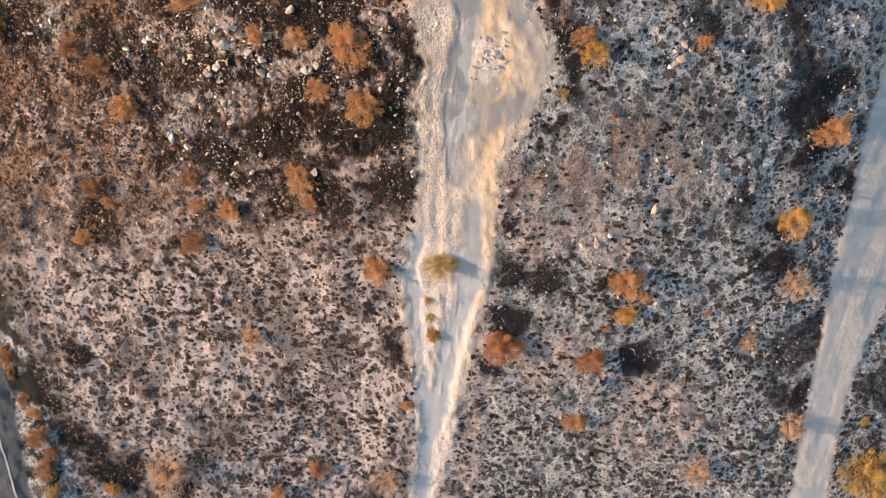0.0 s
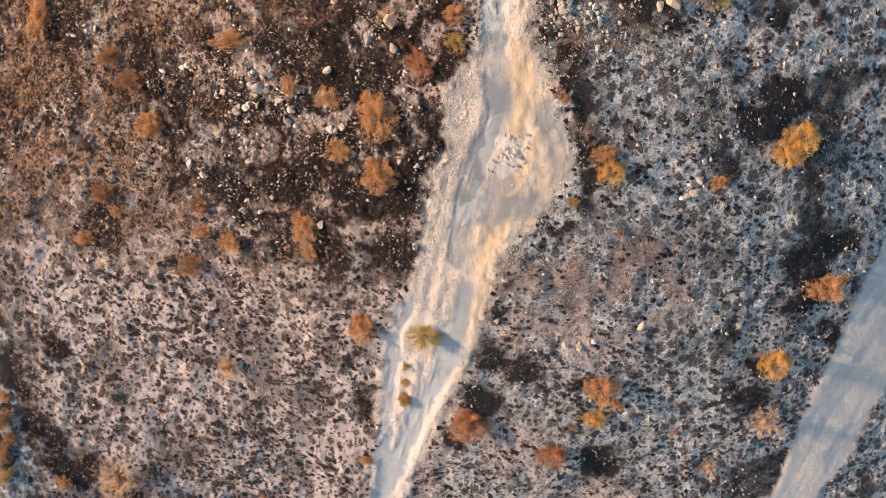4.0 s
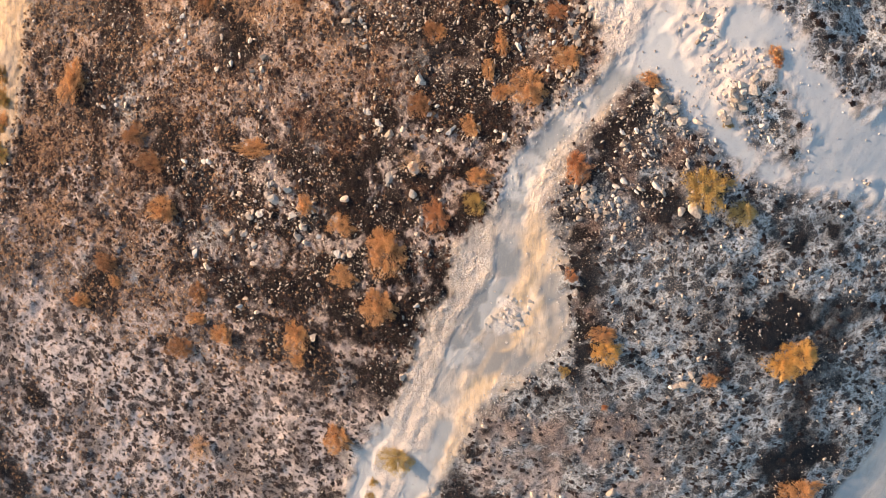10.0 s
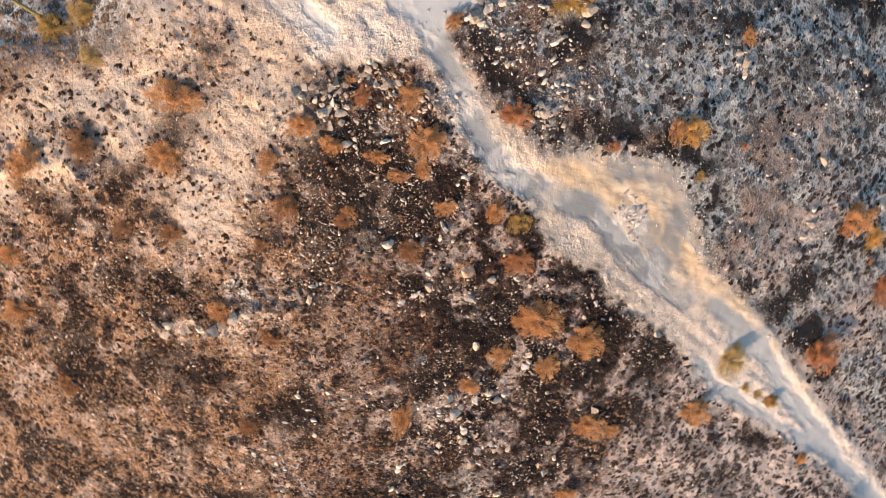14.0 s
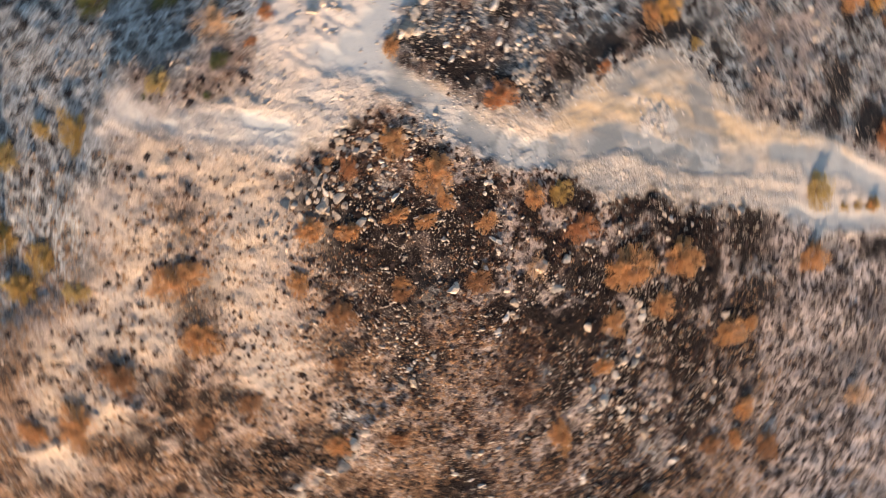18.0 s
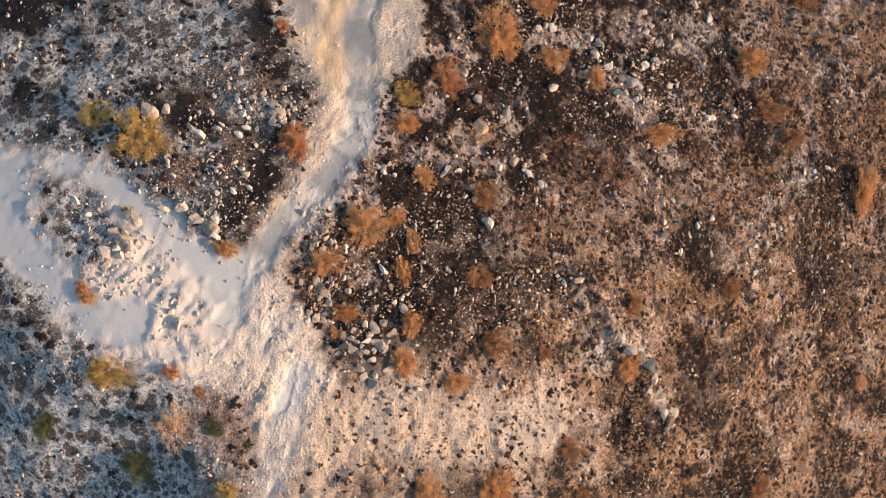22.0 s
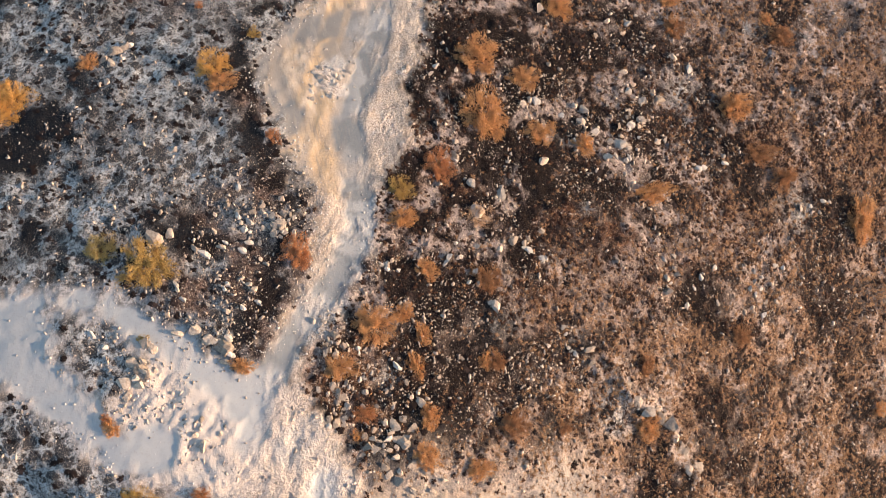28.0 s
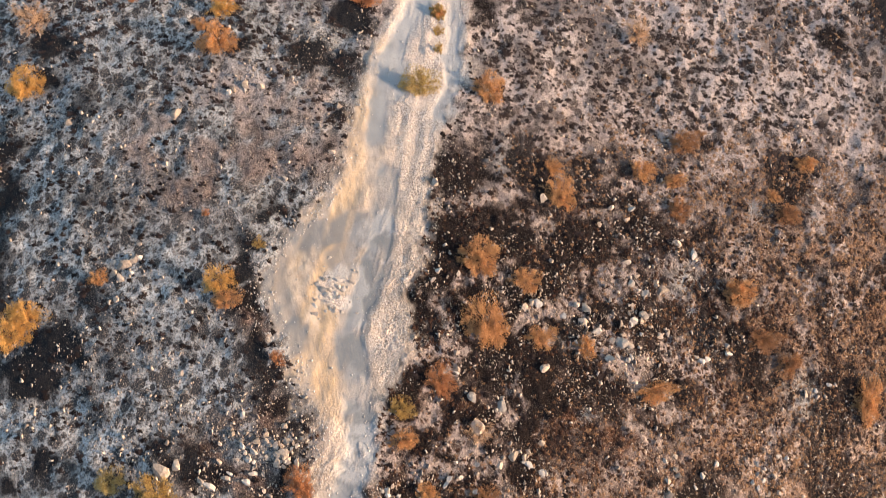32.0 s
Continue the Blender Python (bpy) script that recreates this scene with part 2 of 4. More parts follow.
def relief(x, y):
    track, pad, road, lane, wob = zones(x, y)
    way = np.maximum(np.maximum(track, pad), road)
    smooth = np.maximum(lane * np.maximum(track, pad), road * 0.9)
    d = np.maximum(inside(BEYOND, x, y), 0)
    z = hill(x, y) - 5 * (1 - np.exp(-0.07 * d * np.minimum(1, d / 1.5)))
    z = z + (layers(x, y, 5.0, 1) - 0.5) * 0.55 * (1 - 0.8 * way)
    z = z + (layers(x, y, 0.8, 2, 3) - 0.5) * 0.22 * (1 - 0.85 * way)
    z = z + (layers(x, y, 0.36, 4, 2) - 0.5) * 0.24 * brown(x, y) * (1 - way)
    z = z + ((layers(x, y, 1.3, 9, 3) - 0.5) * 0.8 + (layers(x, y, 0.55, 10, 2) - 0.5) * 0.55) * (0.10 * track + 0.06 * pad) * (1 - 0.93 * smooth)
    # wheel-worn ridges along the track, and a low berm at its edges
    along, across = 0.42 * x + 0.91 * y, 0.91 * x - 0.42 * y
    z = z + (layers(across, along * 0.16, 0.55, 12, 2) - 0.5) * 0.10 * track * (1 - 0.75 * smooth)
    z = z + (layers(x, y, 0.42, 14, 2) - 0.5) * 0.09 * np.maximum(track, pad) * (1 - 0.8 * smooth)
    edge = inside(TRACK, x, y)
    z = z + 0.05 * np.exp(-((edge - 0.35 + wob * 0.8) / 0.45) ** 2) * (1 - pad)
    # the verge bank falls to the paved road
    tar = np.interp(y, TAR_Y, TAR_X) - x
    z = z - 0.5 * soft_step(-2.5, 0.2, tar)
    lip = bank_side(x, y) + wob * 0.25
    z = z + 0.8 * np.where(lip > 0, np.exp(-np.maximum(lip, 0) / 1.3), np.exp(np.minimum(lip, 0) / 0.12))
    # craggy rubble heaps on the bare pad
    heap = (1 - np.abs(2 * layers(x + wob, y - wob, 1.7, 15, 4) - 1)) ** 3
    crag = (1 - np.abs(2 * layers(0.8 * x + 0.6 * y, 1.6 * (0.8 * y - 0.6 * x), 0.7, 16, 3) - 1)) ** 2
    z = z + (0.09 * (heap - 0.5) + 0.11 * (crag - 0.5)) * pad * (1 - 0.95 * smooth)
    return z - 0.035 * smooth

# ---- materials ----
def material(name, rough=0.9):
    m = bpy.data.materials.new(name)
    m.use_nodes = True
    m.node_tree.nodes["Principled BSDF"].inputs["Roughness"].default_value = rough
    m.node_tree.nodes["Principled BSDF"].inputs["Specular IOR Level"].default_value = 0.25
    return m, m.node_tree.nodes, m.node_tree.links


def noise_node(n, l, where, scale, detail=4.0, rough=0.6):
    t = n.new("ShaderNodeTexNoise")
    t.inputs["Scale"].default_value, t.inputs["Detail"].default_value, t.inputs["Roughness"].default_value = scale, detail, rough
    l.new(where, t.inputs["Vector"])
    return t.outputs["Fac"]


def noise_color(n, l, where, scale):
    t = n.new("ShaderNodeTexNoise")
    t.inputs["Scale"].default_value, t.inputs["Detail"].default_value = scale, 3.0
    l.new(where, t.inputs["Vector"])
    return t.outputs["Color"]


def spots(n, l, where, scale, reach, swell):
    """Uneven soft rounds, one to a cell, larger where swell is high."""
    v = n.new("ShaderNodeTexVoronoi")
    v.voronoi_dimensions = "2D"
    v.inputs["Scale"].default_value = scale
    l.new(where, v.inputs["Vector"])
    apart = n.new("ShaderNodeSeparateColor")
    l.new(v.outputs["Color"], apart.inputs[0])
    size = math_node(n, l, "MULTIPLY", math_node(n, l, "MULTIPLY", apart.outputs[0], reach), math_node(n, l, "ADD", math_node(n, l, "MULTIPLY", swell, 1.2), 0.35))
    return ramp(n, l, math_node(n, l, "SUBTRACT", size, v.outputs["Distance"]), [(0.0, 0.0), (0.11, 1.0)])


def ramp(n, l, fac, stops):
    r = n.new("ShaderNodeValToRGB")
    l.new(fac, r.inputs[0])
    e = r.color_ramp.elements
    while len(e) < len(stops):
        e.new(0.5)
    for k, (at, c) in zip(e, stops):
        k.position, k.color = at, (c, c, c, 1) if isinstance(c, (int, float)) else (*c, 1)
    return r.outputs["Color"]


def mix(n, l, fac, a, b, how="MIX"):
    m = n.new("ShaderNodeMix")
    m.data_type, m.blend_type = "RGBA", how
    for at, v in ((0, fac), (6, a), (7, b)):
        if isinstance(v, (int, float)):
            m.inputs[at].default_value = v
        elif isinstance(v, tuple):
            m.inputs[at].default_value = (*v, 1)
        else:
            l.new(v, m.inputs[at])
    return m.outputs[2]


def math_node(n, l, how, a, b):
    m = n.new("ShaderNodeMath")
    m.operation = how
    for k, v in ((0, a), (1, b)):
        if isinstance(v, (int, float)):
            m.inputs[k].default_value = v
        else:
            l.new(v, m.inputs[k])
    return m.outputs[0]


def bump(n, l, height, strength, distance, bsdf):
    b = n.new("ShaderNodeBump")
    b.inputs["Strength"].default_value, b.inputs["Distance"].default_value = strength, distance
    l.new(height, b.inputs["Height"])
    l.new(b.outputs[0], bsdf.inputs["Normal"])


def ground_material():
    m, n, l = material("burnt_ground", 1.0)
    n["Principled BSDF"].inputs["Specular IOR Level"].default_value = 0.06
    at = n.new("ShaderNodeTexCoord").outputs["Object"]
    za, zb = n.new("ShaderNodeAttribute"), n.new("ShaderNodeAttribute")
    za.attribute_name, zb.attribute_name = "zone_a", "zone_b"
    sa, sb = n.new("ShaderNodeSeparateColor"), n.new("ShaderNodeSeparateColor")
    l.new(za.outputs["Color"], sa.inputs[0])
    l.new(zb.outputs["Color"], sb.inputs[0])
    zc, sc = n.new("ShaderNodeAttribute"), n.new("ShaderNodeSeparateColor")
    zc.attribute_name = "zone_c"
    l.new(zc.outputs["Color"], sc.inputs[0])
    tan, speck, scrub = sc.outputs
    golden = zc.outputs["Alpha"]
    dirt, char, ash = sa.outputs
    # third channel: cool lane and road grey, with painted shade in it
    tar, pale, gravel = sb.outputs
    big, mid = noise_node(n, l, at, 0.22, 5), noise_node(n, l, at, 1.6, 5, 0.65)
    fine, tiny = noise_node(n, l, at, 7.0, 3, 0.7), noise_node(n, l, at, 24.0, 2, 0.7)
    soil = mix(n, l, ramp(n, l, mid, [(0.32, 0.0), (0.68, 1.0)]), (0.036, 0.0155, 0.009), (0.20, 0.10, 0.057))
    rusty = noise_node(n, l, at, 0.55, 5, 0.7)
    soil = mix(n, l, ramp(n, l, rusty, [(0.47, 0.0), (0.65, 0.6)]), soil, mix(n, l, mid, (0.07, 0.026, 0.013), (0.225, 0.095, 0.046)))
    soil = mix(n, l, ramp(n, l, rusty, [(0.30, 0.6), (0.42, 0.0)]), soil, mix(n, l, mid, (0.14, 0.085, 0.063), (0.33, 0.225, 0.175)))
    soil = mix(n, l, ramp(n, l, fine, [(0.46, 0.0), (0.62, 0.9)]), soil, (0.019, 0.0075, 0.0055))
    soil = mix(n, l, math_node(n, l, "MULTIPLY", golden, ramp(n, l, fine, [(0.42, 1.0), (0.62, 0.0)])), soil, mix(n, l, mid, (0.27, 0.152, 0.09), (0.47, 0.32, 0.212)))
    ashy = mix(n, l, ramp(n, l, mid, [(0.32, 0.0), (0.66, 1.0)]), (0.19, 0.195, 0.196), (0.58, 0.59, 0.585))
    ashy = mix(n, l, ramp(n, l, fine, [(0.46, 0.0), (0.60, 0.8)]), ashy, (0.055, 0.055, 0.057))
    bare = mix(n, l, ramp(n, l, mid, [(0.35, 0.0), (0.7, 1.0)]), (0.43, 0.355, 0.325), (0.62, 0.53, 0.49))
    bare = mix(n, l, ramp(n, l, fine, [(0.50, 0.0), (0.66, 0.6)]), bare, (0.17, 0.125, 0.105))
    way = mix(n, l, ramp(n, l, mid, [(0.35, 0.0), (0.65, 1.0)]), (0.42, 0.345, 0.28), (0.53, 0.455, 0.385))
    # tan: sand and verge, and on the track sunlight put into the colour
    way = mix(n, l, tan, way, mix(n, l, mid, (0.43, 0.295, 0.17), (0.52, 0.40, 0.275)))
    way = mix(n, l, pale, way, mix(n, l, mid, (0.48, 0.40, 0.335), (0.62, 0.54, 0.48)))
    # lane grey: worn dirt, darkened and blued to paint in the terrain's shade
    worn_shaded_way = mix(n, l, fine, (0.135, 0.15, 0.165), (0.195, 0.21, 0.222))
    way = mix(n, l, gravel, way, mix(n, l, pale, worn_shaded_way, mix(n, l, mid, (0.35, 0.36, 0.365), (0.42, 0.425, 0.425))))
    way = mix(n, l, math_node(n, l, "MULTIPLY", ramp(n, l, tiny, [(0.52, 0.0), (0.60, 0.95)]), speck), way, (0.70, 0.66, 0.61))
    way = mix(n, l, math_node(n, l, "MULTIPLY", ramp(n, l, noise_node(n, l, at, 11.0, 2, 0.7), [(0.50, 0.0), (0.58, 0.8)]), speck), way, (0.13, 0.105, 0.095))
    way = mix(n, l, ramp(n, l, fine, [(0.56, 0.0), (0.72, 0.3)]), way, (0.24, 0.20, 0.165))
    turn = n.new("ShaderNodeMapping")
    turn.inputs["Rotation"].default_value = (0, 0, radians(25))
    turn.inputs["Scale"].default_value = (3.2, 0.45, 1.0)
    l.new(at, turn.inputs["Vector"])
    rut = noise_node(n, l, turn.outputs[0], 1.0, 4, 0.65)
    loose = math_node(n, l, "SUBTRACT", 1.0, math_node(n, l, "MAXIMUM", math_node(n, l, "MULTIPLY", gravel, 0.8), pale))
    way = mix(n, l, math_node(n, l, "MULTIPLY", ramp(n, l, rut, [(0.38, 0.6), (0.50, 0.0)]), loose), way, (0.255, 0.225, 0.20))
    way = mix(n, l, math_node(n, l, "MULTIPLY", ramp(n, l, rut, [(0.54, 0.0), (0.68, 0.5)]), loose), way, (0.57, 0.48, 0.39))
    c = mix(n, l, ash, soil, ashy)
    c = mix(n, l, pale, c, bare)
    # scorched rounds left where single tufts burnt down
    bent = n.new("ShaderNodeVectorMath")
    bent.operation = "MULTIPLY_ADD"
    l.new(noise_color(n, l, at, 4.0), bent.inputs[0])
    bent.inputs[1].default_value = (0.4, 0.4, 0.0)
    l.new(at, bent.inputs[2])
    rounds = math_node(n, l, "MAXIMUM", spots(n, l, bent.outputs[0], 1.35, 0.6, big), spots(n, l, bent.outputs[0], 2.5, 0.5, mid))
    open_soil = math_node(n, l, "ADD", math_node(n, l, "MULTIPLY", math_node(n, l, "MAXIMUM", math_node(n, l, "MULTIPLY", ash, 0.95), pale), 0.8), 0.2)
    c = mix(n, l, math_node(n, l, "MULTIPLY", rounds, open_soil), c, mix(n, l, ash, mix(n, l, fine, (0.010, 0.006, 0.005), (0.042, 0.024, 0.019)), mix(n, l, fine, (0.016, 0.016, 0.018), (0.07, 0.069, 0.071))))
    black = math_node(n, l, "MINIMUM", math_node(n, l, "MULTIPLY", char, ramp(n, l, mid, [(0.45, 1.0), (0.85, 0.85)])), 0.98)
    black = ramp(n, l, black, [(0.0, 0.0), (0.8, 1.0)])
    c = mix(n, l, black, c, mix(n, l, ash, mix(n, l, fine, (0.0045, 0.0035, 0.0035), (0.017, 0.0115, 0.011)), mix(n, l, fine, (0.006, 0.0065, 0.008), (0.021, 0.022, 0.025))))
    grit = math_node(n, l, "MULTIPLY", ramp(n, l, tiny, [(0.58, 0.0), (0.63, 0.9)]), math_node(n, l, "SUBTRACT", 1.0, math_node(n, l, "MULTIPLY", char, 0.85)))
    c = mix(n, l, grit, c, mix(n, l, pale, (0.50, 0.40, 0.32), (0.70, 0.62, 0.55)))
    c = mix(n, l, ramp(n, l, noise_node(n, l, at, 15.0, 2, 0.7), [(0.56, 0.0), (0.63, 0.9)]), c, mix(n, l, math_node(n, l, "MULTIPLY", math_node(n, l, "SUBTRACT", pale, char), 0.55), (0.02, 0.015, 0.0145), (0.30, 0.23, 0.19)))
    c = mix(n, l, dirt, c, way)
    c = mix(n, l, tar, c, mix(n, l, fine, (0.075, 0.078, 0.082), (0.105, 0.107, 0.11)))
    l.new(c, n["Principled BSDF"].inputs["Base Color"])
    h = math_node(n, l, "ADD", math_node(n, l, "MULTIPLY", fine, 0.7), math_node(n, l, "MULTIPLY", tiny, 0.3))
    worn = math_node(n, l, "SUBTRACT", 1.0, math_node(n, l, "MULTIPLY", math_node(n, l, "MULTIPLY", gravel, dirt), 0.88))
    h = math_node(n, l, "ADD", h, math_node(n, l, "MULTIPLY", math_node(n, l, "MULTIPLY", pale, dirt), math_node(n, l, "MULTIPLY", noise_node(n, l, at, 3.4, 4, 0.75), 2.2)))
    rise = math_node(n, l, "ADD", math_node(n, l, "MULTIPLY", scrub, 1.0), math_node(n, l, "SUBTRACT", 1.0, math_node(n, l, "MULTIPLY", dirt, 0.6)))
    soft = math_node(n, l, "SUBTRACT", 1.0, math_node(n, l, "MULTIPLY", ash, 0.45))
    worn = math_node(n, l, "MULTIPLY", worn, soft)
    bump(n, l, math_node(n, l, "MULTIPLY", math_node(n, l, "MULTIPLY", h, rise), worn), 0.85, 0.15, n["Principled BSDF"])
    return m


def leaf_material(name, low, high, dark):
    m, n, l = material(name, 0.75)
    at = n.new("ShaderNodeTexCoord").outputs["Object"]
    info, geo = n.new("ShaderNodeObjectInfo"), n.new("ShaderNodeNewGeometry")
    c = mix(n, l, geo.outputs["Random Per Island"], low, high)
    c = mix(n, l, ramp(n, l, noise_node(n, l, at, 2.6, 3), [(0.4, 0.0), (0.7, 0.8)]), c, dark)
    c = mix(n, l, math_node(n, l, "MULTIPLY", info.outputs["Random"], 0.35), c, low)
    b = n["Principled BSDF"]
    l.new(c, b.inputs["Base Color"])
    t = n.new("ShaderNodeBsdfTranslucent")
    l.new(c, t.inputs[0])
    s = n.new("ShaderNodeMixShader")
    s.inputs[0].default_value = 0.3
    l.new(b.outputs[0], s.inputs[1])
    l.new(t.outputs[0], s.inputs[2])
    l.new(s.outputs[0], n["Material Output"].inputs[0])
    return m


def grainy(name, low, high, scale=6.0, depth=0.02, island=False):
    m, n, l = material(name, 0.9)
    at = n.new("ShaderNodeTexCoord").outputs["Object"]
    f = noise_node(n, l, at, scale, 5, 0.65)
    c = mix(n, l, ramp(n, l, f, [(0.3, 0.0), (0.7, 1.0)]), low, high)
    if island:
        r = n.new("ShaderNodeNewGeometry").outputs["Random Per Island"]
    else:
        r = n.new("ShaderNodeObjectInfo").outputs["Random"]
    c = mix(n, l, 1.0, c, ramp(n, l, r, [(0.0, 0.5), (0.6, 0.85), (1.0, 1.0)]), "MULTIPLY")
    l.new(c, n["Principled BSDF"].inputs["Base Color"])
    bump(n, l, f, 0.6, depth, n["Principled BSDF"])
    return m


M_GROUND = ground_material()
M_LEAF = {
    "orange": leaf_material("dead_orange_leaf", (0.56, 0.29, 0.12), (0.80, 0.48, 0.23), (0.44, 0.20, 0.075)),
    "rust": leaf_material("scorched_rust_leaf", (0.48, 0.21, 0.09), (0.66, 0.33, 0.15), (0.30, 0.12, 0.06)),
    "dull": leaf_material("faded_brown_leaf", (0.36, 0.18, 0.085), (0.52, 0.28, 0.135), (0.22, 0.105, 0.055)),
    "verge": leaf_material("golden_brown_leaf", (0.42, 0.24, 0.08), (0.58, 0.36, 0.13), (0.26, 0.13, 0.05)),
    "yellow": leaf_material("dry_yellow_leaf", (0.46, 0.30, 0.09), (0.60, 0.43, 0.16), (0.36, 0.19, 0.06)),
    "gold": leaf_material("golden_orange_leaf", (0.66, 0.38, 0.11), (0.84, 0.55, 0.20), (0.50, 0.25, 0.07)),
    "olive": leaf_material("olive_yellow_leaf", (0.50, 0.36, 0.14), (0.66, 0.50, 0.22), (0.38, 0.26, 0.09)),
    "pale": leaf_material("pale_straw_twig", (0.66, 0.43, 0.26), (0.78, 0.56, 0.36), (0.50, 0.28, 0.15)),
    "green": leaf_material("dull_green_leaf", (0.10, 0.115, 0.04), (0.16, 0.17, 0.06), (0.05, 0.06, 0.03)),
}
M_STEM = grainy("scorched_bark", (0.14, 0.075, 0.04), (0.40, 0.23, 0.12), 9.0)
M_ROCK = grainy("granite", (0.28, 0.215, 0.165), (0.66, 0.55, 0.44), 4.0, 0.03)
M_WHITE = grainy("white_rock", (0.46, 0.40, 0.34), (0.70, 0.63, 0.55), 4.0, 0.03)
M_STONE = grainy("small_stone", (0.30, 0.235, 0.185), (0.66, 0.56, 0.46), 5.0, 0.02, True)
M_GRAVEL = grainy("white_gravel", (0.40, 0.375, 0.35), (0.72, 0.68, 0.64), 5.0, 0.02, True)
M_RUBBLE = grainy("pale_rubble", (0.40, 0.33, 0.275), (0.60, 0.52, 0.45), 5.0, 0.02, True)
M_TUFT = grainy("burnt_tuft", (0.007, 0.0045, 0.0045), (0.034, 0.019, 0.015), 3.0, 0.01, True)
M_DULL = grainy("scorched_tuft", (0.018, 0.012, 0.011), (0.075, 0.047, 0.039), 3.0, 0.01, True)
M_SCRUB = grainy("brown_scrub", (0.02, 0.009, 0.006), (0.10, 0.045, 0.026), 3.0, 0.01, True)
M_STRAW = grainy("dry_grass", (0.18, 0.08, 0.036), (0.54, 0.32, 0.17), 3.0, 0.01, True)
M_SAGE = grainy("cactus_skin", (0.16, 0.14, 0.06), (0.34, 0.28, 0.12), 3.0)
M_ASH = grainy("ash_white_twig", (0.30, 0.29, 0.28), (0.62, 0.60, 0.58), 6.0, 0.01)
M_PAINT = grainy("road_paint", (0.30, 0.30, 0.29), (0.50, 0.50, 0.49), 3.0, 0.002)

# ---- ground ----
def spaced(lo, hi, step, far):
    inner = list(np.arange(lo, hi, step))
    grow, out_hi, out_lo = step, [], []
    a = b = 0.0
    while a < far:
        grow *= 1.35
        a += grow
        out_hi.append(inner[-1] + a)
        out_lo.append(inner[0] - a)
    return np.array(out_lo[::-1] + inner + out_hi)


def build_ground():
    xs, ys = spaced(-47, 30, 0.145, 2500), spaced(-47, 39, 0.145, 2500)
    gx, gy = np.meshgrid(xs, ys)
    gx, gy = gx.ravel(), gy.ravel()
    z = relief(gx, gy)
    nx, ny = len(xs), len(ys)
    me = bpy.data.meshes.new("ground")
    me.vertices.add(nx * ny)
    me.vertices.foreach_set("co", np.stack([gx, gy, z], 1).astype(np.float32).ravel())
    i = (np.arange(ny - 1)[:, None] * nx + np.arange(nx - 1)[None, :]).ravel()
    quads = np.stack([i, i + 1, i + 1 + nx, i + nx], 1).astype(np.int32)
    me.loops.add(quads.size)
    me.loops.foreach_set("vertex_index", quads.ravel())
    me.polygons.add(len(quads))
    me.polygons.foreach_set("loop_start", np.arange(0, quads.size, 4, dtype=np.int32))
    me.polygons.foreach_set("use_smooth", np.ones(len(quads), bool))
    me.update(calc_edges=True)
    track, pad, road, lane, wob = zones(gx, gy)
    char, ash, pale, tar, sand = covers(gx, gy, wob)
    one = np.ones_like(gx)
    golden = np.maximum(soft_step(8, 17, gy), 0.55 * soft_step(-14, -22, gx) * soft_step(-8, 1, gy)) * brown(gx, gy)
    # low sun on the track's ridges painted as tan streaks on the sunny shoulder, white grit on the other
    spine = sorted(LANES_AND_SHADE[0][1:] + LANES_AND_SHADE[1], key=lambda q: q[1])
    middle = np.interp(gy, [q[1] for q in spine], [q[0] for q in spine])
    along, across = 0.42 * gx + 0.91 * gy, 0.91 * gx - 0.42 * gy
    sun_streak = soft_step(0.36, 0.62, layers(across, along * 0.12, 0.8, 87, 3))
    tan = track * (1 - pad) * np.clip(soft_step(-0.3, 1.2, gx - middle) * (0.25 + 0.75 * sun_streak) + 0.5 * sun_streak * soft_step(-9, -13, gy), 0, 1)
    tan = np.maximum(tan, 0.35 * pad * soft_step(0.5, 0.62, layers(gx, gy, 2.4, 88)))
    speck = np.maximum(track * (1 - pad) * soft_step(-0.7, -1.4, gx - middle), np.maximum(track, pad) * soft_step(1.0, 0.0, np.maximum(inside(TRACK, gx, gy), inside(PAD, gx, gy)) + wob))
    mound = track * soft_step(0.35, 0.75, blobs([(4.5, -4.2, 1.0), (4.1, -3.2, 0.7), (3.7, -4.9, 0.7)], gx + wob * 0.8, gy + wob * 0.8) + (layers(gx, gy, 0.6, 90, 3) - 0.5) * 0.6)
    speck = np.maximum(speck, mound)
    speck = speck * (1 - lane) * soft_step(0.3, 0.55, layers(gx, gy, 1.1, 89))
    # cool grey of lanes and road; on the lanes it includes painted shade
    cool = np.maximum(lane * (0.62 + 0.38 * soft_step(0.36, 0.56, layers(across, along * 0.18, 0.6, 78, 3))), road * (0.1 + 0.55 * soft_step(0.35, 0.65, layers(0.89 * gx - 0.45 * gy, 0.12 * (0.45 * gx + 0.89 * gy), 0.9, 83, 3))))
    # pad's east end slopes away from the sun; its shade is painted cool grey
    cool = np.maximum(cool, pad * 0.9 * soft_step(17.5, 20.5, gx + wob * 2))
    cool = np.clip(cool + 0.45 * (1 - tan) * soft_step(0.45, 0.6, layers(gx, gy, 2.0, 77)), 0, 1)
    verge = soft_step(-0.5, 0.3, np.interp(gy, TAR_Y, VERGE_X) - gx + wob) * soft_step(0, 6, gy)
    tan = np.maximum(tan, np.maximum(verge, 0.65 * sand))
    pale = pale * (1 - 0.6 * sand)
    for name, (r, g, b) in (("zone_a", (np.maximum(np.maximum(track, pad), np.maximum(road, np.maximum(verge * 0.8, sand * 0.72))), char, ash)),
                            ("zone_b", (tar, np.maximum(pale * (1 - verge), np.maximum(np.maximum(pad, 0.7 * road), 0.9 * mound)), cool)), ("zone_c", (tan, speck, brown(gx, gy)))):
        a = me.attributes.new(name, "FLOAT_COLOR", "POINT")
